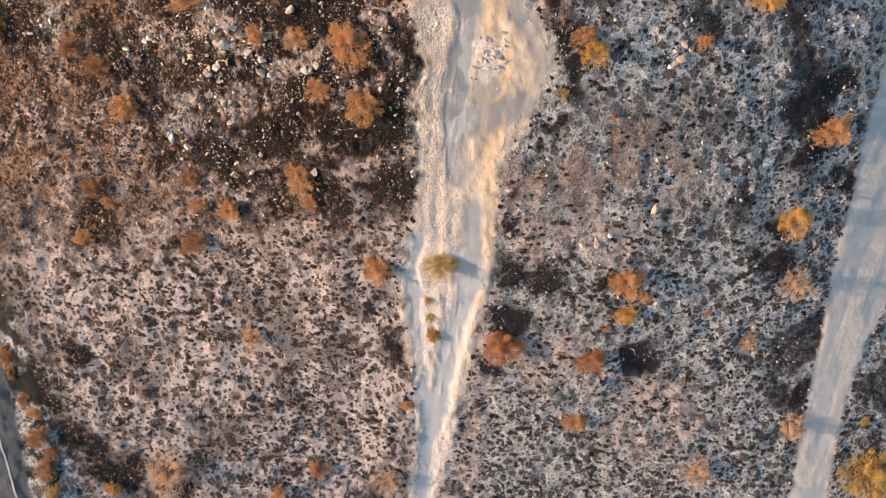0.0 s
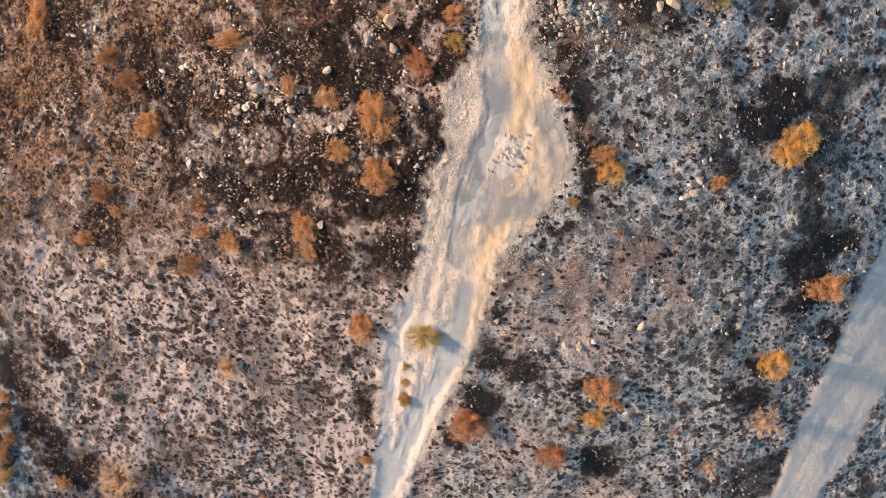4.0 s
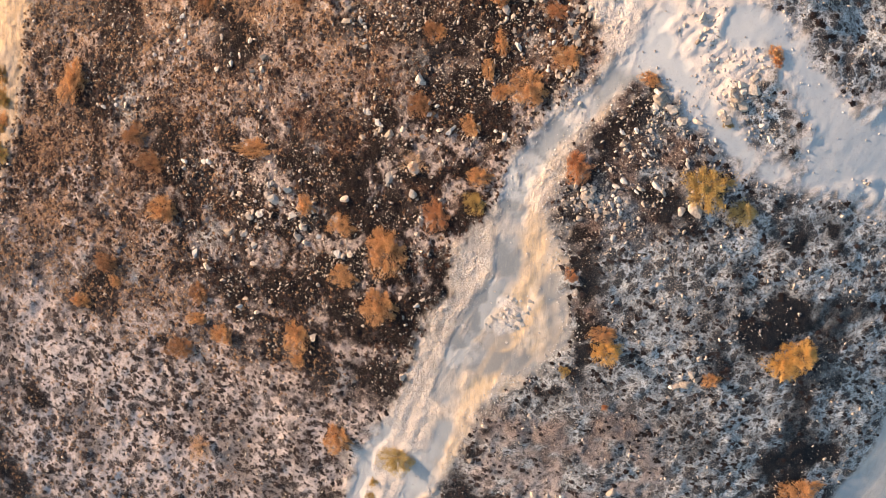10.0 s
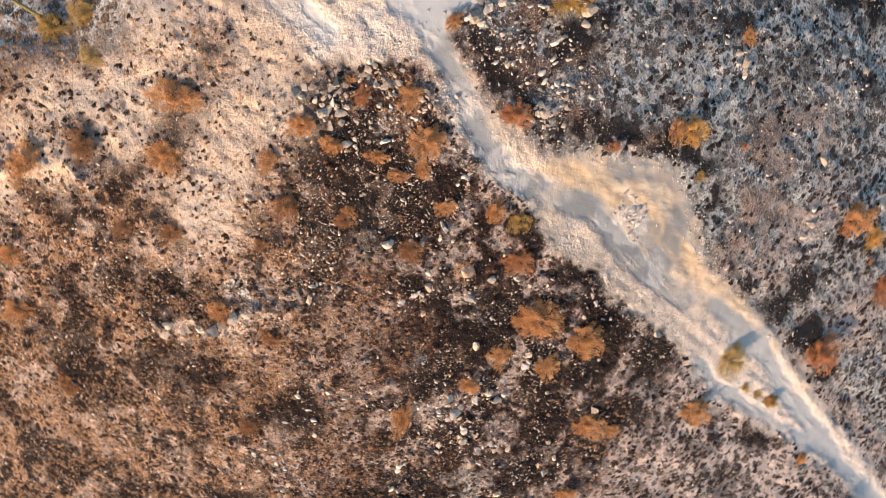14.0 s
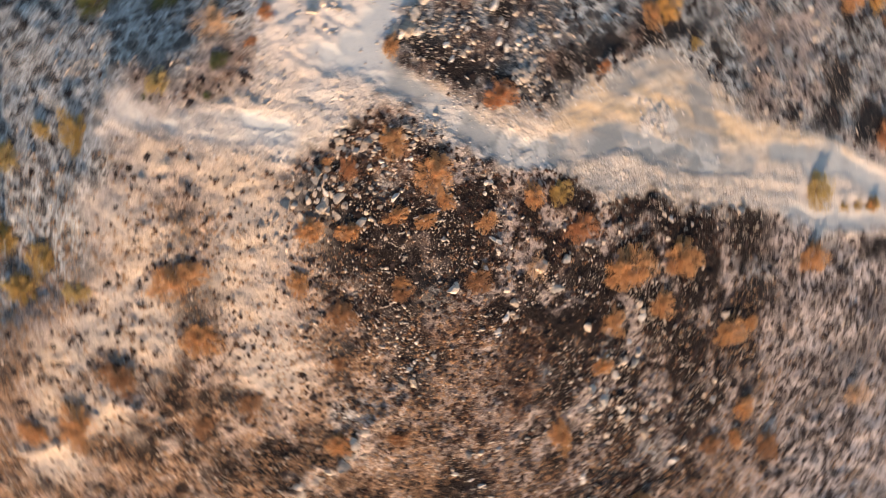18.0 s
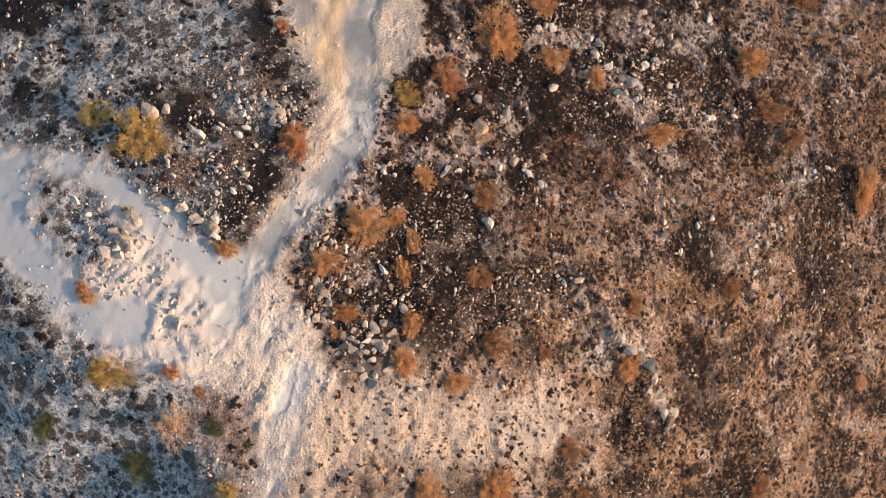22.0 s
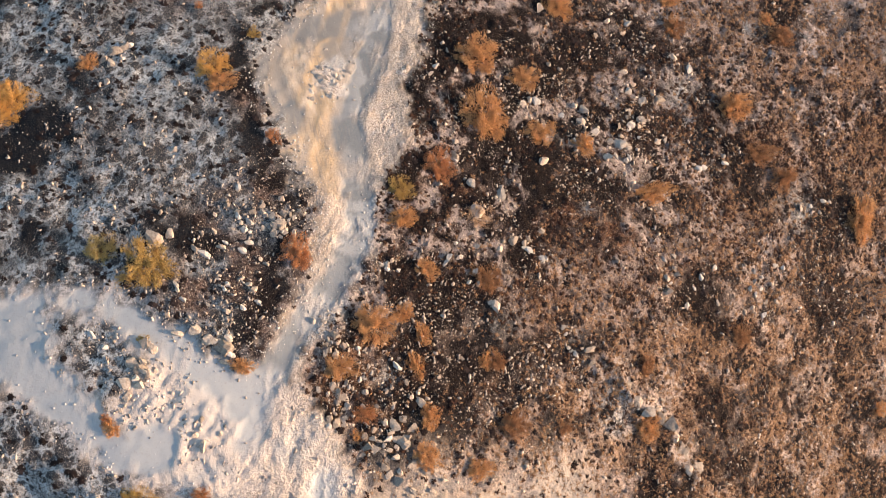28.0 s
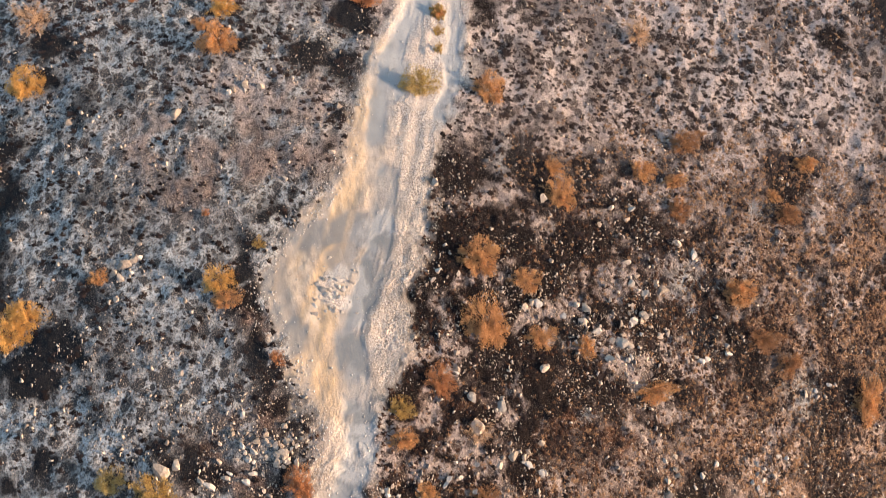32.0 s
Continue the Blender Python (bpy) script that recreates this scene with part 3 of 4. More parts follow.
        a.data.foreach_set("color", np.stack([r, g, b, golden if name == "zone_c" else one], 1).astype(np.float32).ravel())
    me.materials.append(M_GROUND)
    return tagged(new("ground", me), "burnt rocky hillside soil with ash, char patches and a pale dirt track", "ground", kind="structure")


ROCKY = [(-9, 2, 6), (-5, 0, 5), (-1, 7, 4.5), (3, 14, 3), (12, 6.5, 3.5), (8.5, 2.5, 2.2), (-2, -5, 3.5), (14, 2.5, 3), (-12, 4, 3.5),
         (3, 10, 3), (4.5, -15, 2), (2, -9, 2), (-16, 0, 4), (0, 13, 3.5), (5, 14.8, 2.2)]
PALE_ASH = [(-35, -14.2, 1.1), (-34.7, -16.9, 1.2), (-33.7, -19.6, 1.4), (-31.9, -22.9, 1.5), (-30, -25.5, 1.5), (-35.6, -11.2, 1.0), (-39.8, -17, 1.2), (-39.3, -13.5, 1.0), (-16.3, 1.2, 1.5), (-16.4, 4.4, 0.9), (-7.9, 2.3, 1), (-7.3, -9.2, 1), (-22.1, 10.4, 1.6), (-6.2, 17.3, 1.3), (-6.4, 18.5, 0.9), (-5.2, 13.5, 1.0), (5.1, 12.3, 0.7), (5.9, 15.5, 0.8), (2.6, 19.5, 0.6), (-22.9, -1.6, 0.6), (-1.2, 11.2, 1.2), (-0.9, -0.4, 0.7), (-12, -6.5, 0.9)]


SCRUB_EAST = [(10.9, 8.2, 1.6), (10.4, 5.6, 2.2), (12.8, 5.6, 2.0), (9.6, 1.2, 1.6), (12.2, 3.2, 1.6), (8.6, -3.8, 1.0), (4, -12.5, 1.8), (7.5, -13.2, 2.4), (11, -13, 2.6), (4.5, -16.5, 2), (9, -16.6, 2.4), (13, -15.5, 2), (2, -25, 2.4), (8, -33, 3)]


SAND = [(1.8, 30.9, 1.5), (-0.4, 32.6, 1.5), (2.8, 28.6, 1.5), (4, 26.8, 1.5), (-1.3, 30.6, 1.5), (1, 26.4, 1.5), (-3.4, 34.3, 1.5), (6.9, 18.8, 2.0), (5, 18.8, 2.2), (3.6, 20.3, 2.2), (1.2, 20.4, 1.9), (8.6, 19.6, 1.6), (-2, 21, 2.0), (6, 24.7, 1.7), (9.5, 22.5, 1.5), (3.8, 26.4, 2.2), (7.5, 25.4, 2)]


# blackened soil; (-9.5, 6) also deepens a painted shrub shadow
BLACKENED = [(-9.5, 6, 2), (-6, 4.5, 1.8), (-17.5, 5.5, 2.2), (-13.5, 13.5, 1.6), (-19.5, 8, 1.8), (-2, -4, 4), (-5, 0, 4.5), (-2, 6, 3.5), (1.5, 11, 3), (-10, -2, 4), (-12, 6.5, 3), (-7, -7, 4), (-13, -4, 3.5)]


def covers(x, y, wob):
    # char mask, with the painted shrub shadows among its spots
    char = np.clip(blobs([(a, b, 1.25 * r) for a, b, r in CHAR_SHADE_A + CHAR_B + CHAR_C], x + wob * 1.6, y - wob * 1.6) * 1.7 - 0.3 + (layers(x, y, 1.3, 21, 5) - 0.5) * 2.2, 0, 1)
    burnt = 0.97 * char
    side = x - np.interp(y, [-38, -20, -8, 0, 8, 16, 22, 24, 28, 35], [-11, -2, 2, 5, 9, 13, 13, 10.5, 5, 3])
    scrub = soft_step(1.5, -1.5, side)
    char = np.maximum(char, (0.1 + 0.7 * scrub + 0.6 * soft_step(13, 18, x)) * soft_step(0.52, 0.67, layers(x, y, 3.0, 31)))
    char = np.maximum(char, (0.25 + 0.55 * scrub) * soft_step(0.57, 0.64, layers(x, y, 0.9, 35, 3)))
    # black veins through the burnt scrub, thickest near the track
    u, v = 0.75 * x + 0.66 * y, 0.66 * x - 0.75 * y
    vein = soft_step(0.50, 0.60, layers(u * 0.6, v, 2.4, 33, 5)) * brown(x, y) * soft_step(-24, -12, x)
    char = np.maximum(char, vein * (0.15 + 0.8 * soft_step(13, 5, y)))
    margin = inside(TRACK, x, y) + 1.2 + wob
    char = np.maximum(char, 0.95 * np.exp(-(margin / 1.5) ** 2) * soft_step(0.36, 0.5, layers(x, y, 0.8, 36, 3)) * soft_step(-13, -9, y) * soft_step(13, 9, y))
    char = np.maximum(char, 0.97 * np.minimum(1, 1.9 * blobs(BLACKENED, x + wob, y + wob)) * soft_step(0.30, 0.46, layers(x, y, 0.9, 34, 4)))
    char = np.maximum(char, (0.18 + 0.74 * scrub) * np.minimum(1, 1.5 * blobs(ROCKY, x + wob, y + wob)) * soft_step(0.40, 0.56, layers(x, y, 1.3, 37)))
    # ash grey; past the northern crest it also paints in the slope's shade
    ash = soft_step(-1.5, 2.5, side + wob * 3)
    # brown burnt scrub on the ash side, close to the track
    ash = ash * (1 - 0.85 * np.minimum(1, 1.7 * blobs(SCRUB_EAST, x + wob * 2, y - wob * 2)) * soft_step(0.30, 0.52, layers(x, y, 1.5, 47)))
    ash = np.maximum(ash, 0.85 * blobs(PALE_ASH, x + wob, y + wob))
    sand = np.minimum(1, 1.5 * blobs(SAND, x + wob * 1.5, y + wob * 1.5))
    pale = 0.88 * soft_step(-7, 7, -(y + 6.5) - 0.35 * (x + 14) + wob * 5)
    pale = np.maximum(pale, sand)
    patch = soft_step(0.50, 0.60, layers(x, y, 1.1, 41, 5)) * soft_step(4, -2, side)
    dust = soft_step(0.52, 0.61, layers(x + wob, y - wob, 1.5, 49, 5)) * soft_step(3, -2, side) * soft_step(-16, -9, y) * soft_step(14, 8, y) * soft_step(-26, -16, x)
    pale = np.maximum(pale, 0.7 * dust)
    pale = np.maximum(pale, patch * (0.3 + 0.2 * soft_step(9, 18, y) + 0.4 * soft_step(-13, -18, x) * soft_step(10, 4, y)))
    pale = np.maximum(pale, 0.9 * blobs([(3.2, 24.6, 1.4), (1.8, 25.4, 1.3), (0.5, 25.2, 1.0), (-0.5, 31, 1.6), (-1, 29, 1.2)], x + wob, y + wob))
    pale = np.maximum(pale, 0.7 * np.minimum(1, 1.4 * blobs([(-9, -5.8, 1.5), (-11.9, -5.2, 1.5), (-13.1, -2, 1.2), (-20.7, -5.9, 2), (-23.7, -8.2, 2.5), (-26, -0.6, 2), (-24.4, 4.1, 2), (-5.7, 14.4, 1.4), (-9.9, 17.4, 1.6), (-6.7, 10.1, 1.5), (-13, 9.5, 1.8), (-19, 13, 2), (-27, 17, 2.5)], x + wob * 2, y - wob * 2)) * soft_step(0.38, 0.56, layers(x, y, 0.7, 43, 4)))
    tar_edge = np.interp(y, TAR_Y, TAR_X)
    pale = np.maximum(pale, soft_step(-0.5, 0.3, np.interp(y, TAR_Y, VERGE_X) - x + wob) * soft_step(0, 6, y))
    strip = soft_step(-0.3, 0.5, np.interp(y, TAR_Y, VERGE_X) - x + wob) * soft_step(4, -2, y)
    ash, pale = np.maximum(ash, strip * 0.9), pale * (1 - strip)
    char = np.maximum(char, 0.85 * soft_step(0.42, 0.55, layers(x, y, 1.4, 45)) * np.exp(-((x - np.interp(y, TAR_Y, VERGE_X) + 0.6) / 1.1) ** 2) * soft_step(0, -6, y))
    lip = bank_side(x, y) + wob * 0.25
    # sunlight on the bank's west face, put in as pale colour
    pale = np.maximum(pale, soft_step(-0.75, -0.3, lip) * soft_step(0.35, 0.1, lip))
    tar = soft_step(-0.15, 0.15, tar_edge - x + wob * 0.3)
    char = np.maximum(char, 0.96 * np.minimum(1, 1.8 * blobs([(-3.5, -2.5, 3.2), (-6.5, -4, 3), (-1.5, 1, 2.2), (-9, 0.5, 2.6), (-1.5, -7, 2.6)], x + wob * 1.5, y - wob * 1.5)) * soft_step(0.30, 0.44, layers(x, y, 0.9, 38, 4)))
    char = char * (1 - 0.75 * soft_step(0.5, 4, inside(BEYOND, x, y))) * (1 - 0.6 * (inside(ISLAND, x, y) > 0))
    ash = np.maximum(ash, 1.0 * (inside(ISLAND, x, y) > -0.5))
    char = np.maximum(char * (1 - 0.75 * dust) * (1 - 0.4 * pale * (1 - ash)), burnt * (1 - 0.75 * (inside(BEYOND, x, y) > 2)))
    return char * (1 - 0.7 * sand), ash, pale * (1 - ash), tar, sand * (1 - ash)


ground = build_ground()


# ---- growth and stones ----
def height_at(x, y):
    return float(relief(np.array([x]), np.array([y]))[0])


def mesh_from(name, verts, faces, mat, smooth=False):
    me = bpy.data.meshes.new(name)
    me.from_pydata(verts, [], faces)
    if smooth:
        me.polygons.foreach_set("use_smooth", np.ones(len(faces), bool))
    me.materials.append(mat)
    return me


def shrub_meshes(kind, seed, leaves=1500, bare=False):
    """Stems and crown of a shrub of radius 1."""
    rng = np.random.default_rng(seed)
    sv, sf = [], []

    def tube(points, radii, verts, faces):
        base = len(verts)
        for p, r in zip(points, radii):
            for k in range(4):
                a = k * math.pi / 2
                verts.append((p[0] + r * math.cos(a), p[1] + r * math.sin(a), p[2] + r * 0.5 * math.sin(a + 1)))
        for s in range(len(points) - 1):
            for k in range(4):
                faces.append((base + 4 * s + k, base + 4 * s + (k + 1) % 4, base + 4 * s + 4 + (k + 1) % 4, base + 4 * s + 4 + k))

    tips = []
    stems = int(rng.integers(20, 27))
    lean, lobes = rng.uniform(0, 6.3), rng.uniform(0, 6.3, 2)
    for s in range(stems):
        a = 6.283 * s / stems * 1.618 + rng.uniform(-0.3, 0.3)
        full = 0.96 + 0.16 * math.cos(a - lean) + 0.11 * math.sin(3 * a + lobes[0]) + 0.10 * math.sin(5 * a + lobes[1])
        u0 = math.sqrt((s + 0.5) / stems)
        reach, top = u0 * full * rng.uniform(0.82, 1.0), 1.12 - 0.62 * u0 * u0 + rng.uniform(-0.12, 0.12)
        pts = []
        for k in range(5):
            u = k / 4
            b = a + 0.22 * u * rng.uniform(-1, 1)
            pts.append(np.array([reach * u ** 1.15 * math.cos(b), reach * u ** 1.15 * math.sin(b), top * u ** 0.8]))
        tube(pts, [0.030, 0.022, 0.016, 0.010, 0.004], sv, sf)
        for k in range(6):
            u = rng.uniform(0.4, 1.0)
            i = min(3, int(u * 4))
            p = pts[i] + (pts[i + 1] - pts[i]) * (u * 4 - i)
            d = pts[4] / (np.linalg.norm(pts[4]) + 1e-6) + rng.normal(0, 0.4, 3)
            d /= np.linalg.norm(d)
            q = p + d * rng.uniform(0.12, 0.27)
            tube([p, (p + q) / 2 + rng.normal(0, 0.012, 3), q], [0.008, 0.006, 0.002], sv, sf)
            tips.append((p, q, d))
        tips.append((pts[3], pts[4], (pts[4] - pts[3]) / (np.linalg.norm(pts[4] - pts[3]) + 1e-6)))
    # fine leaves on the twigs, and a haze of them through the dome
    P, Q = np.array([q[0] for q in tips]), np.array([q[1] for q in tips])
    pick = rng.integers(len(tips), size=leaves)
    c = P[pick] + (Q - P)[pick] * rng.uniform(0, 1.25, (leaves, 1)) + rng.normal(0, 0.06, (leaves, 3))
    half = int(leaves * 0.22)
    turn, rad = rng.uniform(0, 6.283, half), rng.uniform(0.0, 1.0, half) ** 0.5
    rim = 0.94 + 0.16 * np.cos(turn - lean) + 0.11 * np.sin(3 * turn + lobes[0]) + 0.10 * np.sin(5 * turn + lobes[1])
    lift = (1.1 - 0.75 * rad ** 2) * rng.uniform(0.35, 1.0, half) ** 0.5
    c[:half] = np.stack([rad * rim * np.cos(turn) * 0.98, rad * rim * np.sin(turn) * 0.98, lift], 1)
    c[:, 2] = np.maximum(c[:, 2], 0.05)
    along = c / np.linalg.norm(c, axis=1)[:, None] + rng.normal(0, 0.42, (leaves, 3))
    along /= np.linalg.norm(along, axis=1)[:, None]
    across = np.cross(along, rng.normal(0, 1, (leaves, 3)))
    across /= np.linalg.norm(across, axis=1)[:, None] + 1e-6
    long = rng.uniform(0.05, 0.12, (leaves, 1)) if bare else rng.uniform(0.035, 0.085, (leaves, 1))
    wide = rng.uniform(0.003, 0.007, (leaves, 1)) if bare else rng.uniform(0.006, 0.013, (leaves, 1))
    cv = np.stack([c - along * long, c + across * wide, c + along * long, c - across * wide], 1).reshape(-1, 3).tolist()
    cf = np.arange(4 * leaves).reshape(-1, 4).tolist()
    return (mesh_from("trunk", sv, sf, M_STEM), mesh_from("crown", cv, cf, M_LEAF[kind]))


# place, half-widths and turn; or place and radius
ORANGE_A = [
    (-12, 6.8, 1.69, 0.73, 8), (-19.6, 2.9, 1.19, 1.15, 0), (-15.8, -6.2, 0.93, 0.93, 0), (-10.1, -5.8, 1.08, 1.4, 0), (-10.1, -7.8, 0.69, 0.65, 0),
    (-6.5, -1.5, 1.04, 0.93, 0), (-3.6, 0.1, 1.51, 2.01, 0), (-4.2, -3.4, 1.37, 1.41, 0), (-6.3, 1.7, 1.1, 0.91, 0), (-9, 3.1, 0.67, 0.9, 10),
    (1.8, 7.5, 0.67, 0.77, 0), (5.1, 9.5, 1.25, 1.32, 0), (2.8, 10.6, 0.43, 0.83, 0), (3.4, 9.4, 0.56, 0.56, 0), (7.2, 11, 0.95, 0.79, 0),
    (3.5, 12.2, 0.47, 0.9, 0), (2.3, 4.6, 1.01, 0.7, 0), (-7.7, -13.7, 1.15, 1.27, 0),
]
ORANGE_B = [
    (-26.3, 12.4, 1.02, 1.95, 162), (-27.2, -3.8, 0.68), (-24.1, -2.3, 0.5), (10.1, -5.1, 1, 0.71, 0), (24.3, -16.3, 1.54, 1.37, 0),
    (16.9, -8, 0.68, 0.57, 0), (18, 10.9, 0.46), (-32.5, 9.7, 0.51), (-5.7, -20, 0.51), (8.7, -21.3, 1.4, 1.57, 149),
    (9.6, -22.6, 0.84, 0.59, 124), (2.1, -30.8, 1.28, 0.96, 159), (-9.8, -24.8, 0.53), (6.4, -24.2, 0.33), (-37.4, -14.8, 0.62),
    (-34.6, -22.8, 0.64), (-22.3, -28, 0.64), (4.1, 16.4, 0.78, 0.89, 165), (3.5, 14.7, 0.56, 0.89, 165), (1.7, 17.9, 0.83, 0.63, 175),
    (-7.8, 19.4, 0.85, 0.98, 165), (-33.3, 9.3, 0.85), (-33.4, 7.1, 0.76),
]
ORANGE_C = [
    (-24.6, 24.6, 0.57), (3.9, 23.8, 1.68, 1, 91), (0.6, 24, 1.17), (0.1, 13, 0.47), (3.8, 9.5, 0.37),
    (-7.7, 33.2, 0.95), (-11.4, 32.7, 0.98), (-2, 31.7, 1.15), (-1.7, 34.4, 0.83), (11.5, 9.7, 0.72, 0.46, 160),
    (-17.7, -5, 0.94, 0.6, 0), (-9.7, -24.7, 0.49, 0.49, 159), (7.2, 14.5, 0.38, 0.49, 165),
]
RUST = [
    (-0.2, 2.3, 1, 1.14, 0), (7.8, 5.1, 0.85, 1.18, 0), (7.9, -1.4, 0.48), (10.7, -10.2, 0.29), (-1.3, -22.6, 1.61, 1.61, 159),
    (4.8, -26.3, 1.11), (-18.7, -27.3, 0.73), (13.9, -25.8, 0.33), (6.5, 13.6, 0.82, 0.55, 165), (14.7, 14.9, 0.42),
    (13.6, 16, 0.32), (18.2, 10.5, 0.32),
]
DULL = [
    (-21.5, 8.1, 1.21, 0.87, 20), (-20.1, 6.1, 1.36, 0.94, 170), (-24.6, -1, 1, 0.82, 0), (-17.4, -3.1, 0.8, 1.06, 0), (-19.3, -7.4, 1.2, 0.97, 0),
    (-1.2, 9, 0.92, 0.99, 0), (-0.6, 16.5, 0.87, 0.99, 165), (-8.9, 16.1, 0.64), (-15.4, 16.6, 0.73, 0.87, 165), (-0.5, 13.2, 0.64, 0.81, 165),
    (-15.8, 29, 0.92), (-37.5, -9.8, 0.88), (-37.7, -11.1, 0.57), (-37.8, -13.4, 0.62), (-38, -16.7, 1.03),
    (-38.7, -19.3, 0.99), (-37.8, -18.2, 0.58), (-0.1, 28.6, 0.93), (-3.1, 17.6, 0.51), (-3.7, 22.9, 0.83),
    (-4.2, 25.9, 0.71),
]
VERGE_ROW = [
    (-32.6, 13, 0.64, 1.18, 29), (-32.6, 11.2, 0.78, 0.98, 109), (-33, 9.4, 0.83, 0.88, 149), (-33.3, 7.6, 0.84, 0.79, 149), (-33.9, 5.7, 0.74, 0.79, 149), (-34.3, 4.2, 0.7, 0.6, 149),
]
YELLOW = [
    (2.1, 3.1, 0.84, 0.81, 0), (14.8, 3.8, 1.51, 1.51, 0), (-32.4, 11, 0.59), (-32.7, 7.1, 0.59), (8, -7.6, 0.44),
    (22.7, -44.3, 2.19, 2.63, 159), (-39, -21.3, 0.77), (12, 25.8, 0.93), (8.7, 31.7, 1.16), (7, 29.8, 0.96),
    (5.9, 31.7, 0.91), (17.6, 14.4, 1.24, 0.81, 155), (-5.6, -20, 0.5, 0.71, 159), (-5.3, -18.6, 0.37, 0.74, 159), (-5.1, -17.3, 0.33, 0.65, 159),
    (-5.8, -20.1, 0.59, 0.81, 0), (15.9, 7.2, 0.34, 0.34, 0),
]
PALE = [
    (-1.5, 5.6, 0.96, 1.03, 0), (-18.7, -15.3, 1.09), (20.3, -25.9, 1.41, 1.59, 139), (9.8, -38.5, 1.39, 1.54, 159), (17.8, -37.3, 1.31, 1.56, 159),
    (16.2, -29.2, 0.84), (-29.9, -23.1, 2.1, 2.1, 159), (-13.6, -30.5, 1.28), (14.9, 17.5, 0.97, 1.34, 165), (-17.9, -27.5, 0.76, 0.86, 159),
]
GOLD = [
    (10.4, -6.1, 1.15, 1.08, 0), (21.1, -6.8, 1.3, 1.38, 0), (22.1, -6.2, 1.23, 1.3, 0), (21, -21.3, 1.39, 1.39, 159), (8.1, -23.6, 1.18, 1.01, 159),
]
OLIVE = [
    (17.2, 2.4, 0.93, 0.96, 0), (-3.3, -15.2, 1.51, 1.22, 0), (23.6, -39.4, 0.44), (12.4, 29.9, 0.84), (12.9, 27.5, 0.53),
    (4.8, 28.8, 0.72), (13, 21, 0.63),
]
GREEN = [
    (17.3, 19.2, 0.91), (21.3, 16.7, 0.7), (17.9, 22.9, 0.81), (11.8, 18.9, 0.24), (13.2, 17.9, 0.47),
    (12.6, 21.8, 0.21),
]

SHRUBS = {
    "orange": (ORANGE_A + ORANGE_B + ORANGE_C, "dead_shrub", "fire-killed shrub with bright orange dry leaves on the burnt slope"),
    "verge": (VERGE_ROW, "roadside_shrub", "golden-brown dry shrub on the sandy verge of the road"),
    "rust": (RUST, "scorched_shrub", "scorched shrub with dull rust-brown leaves on blackened soil"),
    "dull": (DULL, "faded_shrub", "scorched shrub with faded brown leaves on the slope"),
    "yellow": (YELLOW, "yellow_shrub", "drying shrub with golden yellow leaves beside burnt ground"),
    "gold": (GOLD, "golden_shrub", "dead shrub with golden orange leaves ringed by black char"),
    "olive": (OLIVE, "olive_shrub", "partly living shrub with olive-yellow leaves on open soil"),
    "pale": (PALE, "bare_shrub", "bare pale straw-coloured shrub with splayed leafless twigs"),
    "green": (GREEN, "green_shrub", "low dull-green living shrub on grey soil"),
}


def shrub(name, meshes, x, y, rx, ry, turn, high, label, group):
    ob = new(name)
    ob.empty_display_size = 0.3
    for part_name, me in zip(("trunk", "crown"), meshes):
        child = new(part_name, me)
        child.parent = ob
    ob.matrix_basis = pose(x, y, height_at(x, y) - 0.04, 0, 0, turn) @ Matrix.Diagonal((rx, ry, high, 1))
    return tagged(ob, label, "shrub", group)


def build_shrubs():
    rng = random.Random(5)
    for n, (kind, (spots, name, label)) in enumerate(SHRUBS.items()):
        kinds = [shrub_meshes(kind, 50 * n + k, 3200 if kind == "pale" else 7500, kind == "pale") for k in range(5 if kind == "orange" else 3)]
        for k, (x, y, *size) in enumerate(spots):
            wide = rng.uniform(1.0, 1.25)
            rx, ry, turn = size if len(size) == 3 else (size[0] * 1.08 * wide, size[0] * 1.08 / wide, rng.uniform(0, 360))
            r = math.sqrt(rx * ry)
            word = "large " if r > 1.25 else "small " if r < 0.6 else "narrow " if max(rx, ry) > 1.6 * min(rx, ry) else ""
            shrub(name, kinds[k % len(kinds)], x, y, rx, ry, turn + 180 * (k % 2), r * rng.uniform(0.2, 0.3) if kind == "yellow" and r < 0.62 else r * rng.uniform(0.3, 0.46), word + label, name.replace("_", " ") + "s on the slope")


build_shrubs()


def burnt_skeletons():
    kinds = []
    for k in range(2):
        me = shrub_meshes("pale", 900 + k, 10, True)[0]
        me.materials[0] = M_ASH
        kinds.append(me)
    for k, (x, y, r) in enumerate(((-7.9, 6.6, 0.7), (-16.2, 3.0, 0.6), (-22.4, -2.0, 0.8), (-26.5, -0.5, 0.7), (-3.2, 27.8, 0.8), (-14.5, 36, 0.8), (-15.6, -26.2, 0.6), (15.4, -29.6, 0.7))):
        ob = new("burnt_skeleton")
        child = new("trunk", kinds[k % 2])
        child.parent = ob
        ob.matrix_basis = pose(x, y, height_at(x, y) - 0.03, 0, 0, 70 * k) @ Matrix.Diagonal((r, r, r * 0.5, 1))
        tagged(ob, "ash-white skeleton of a burnt bush, bare twigs", "burnt bush", "burnt bush skeletons")


burnt_skeletons()


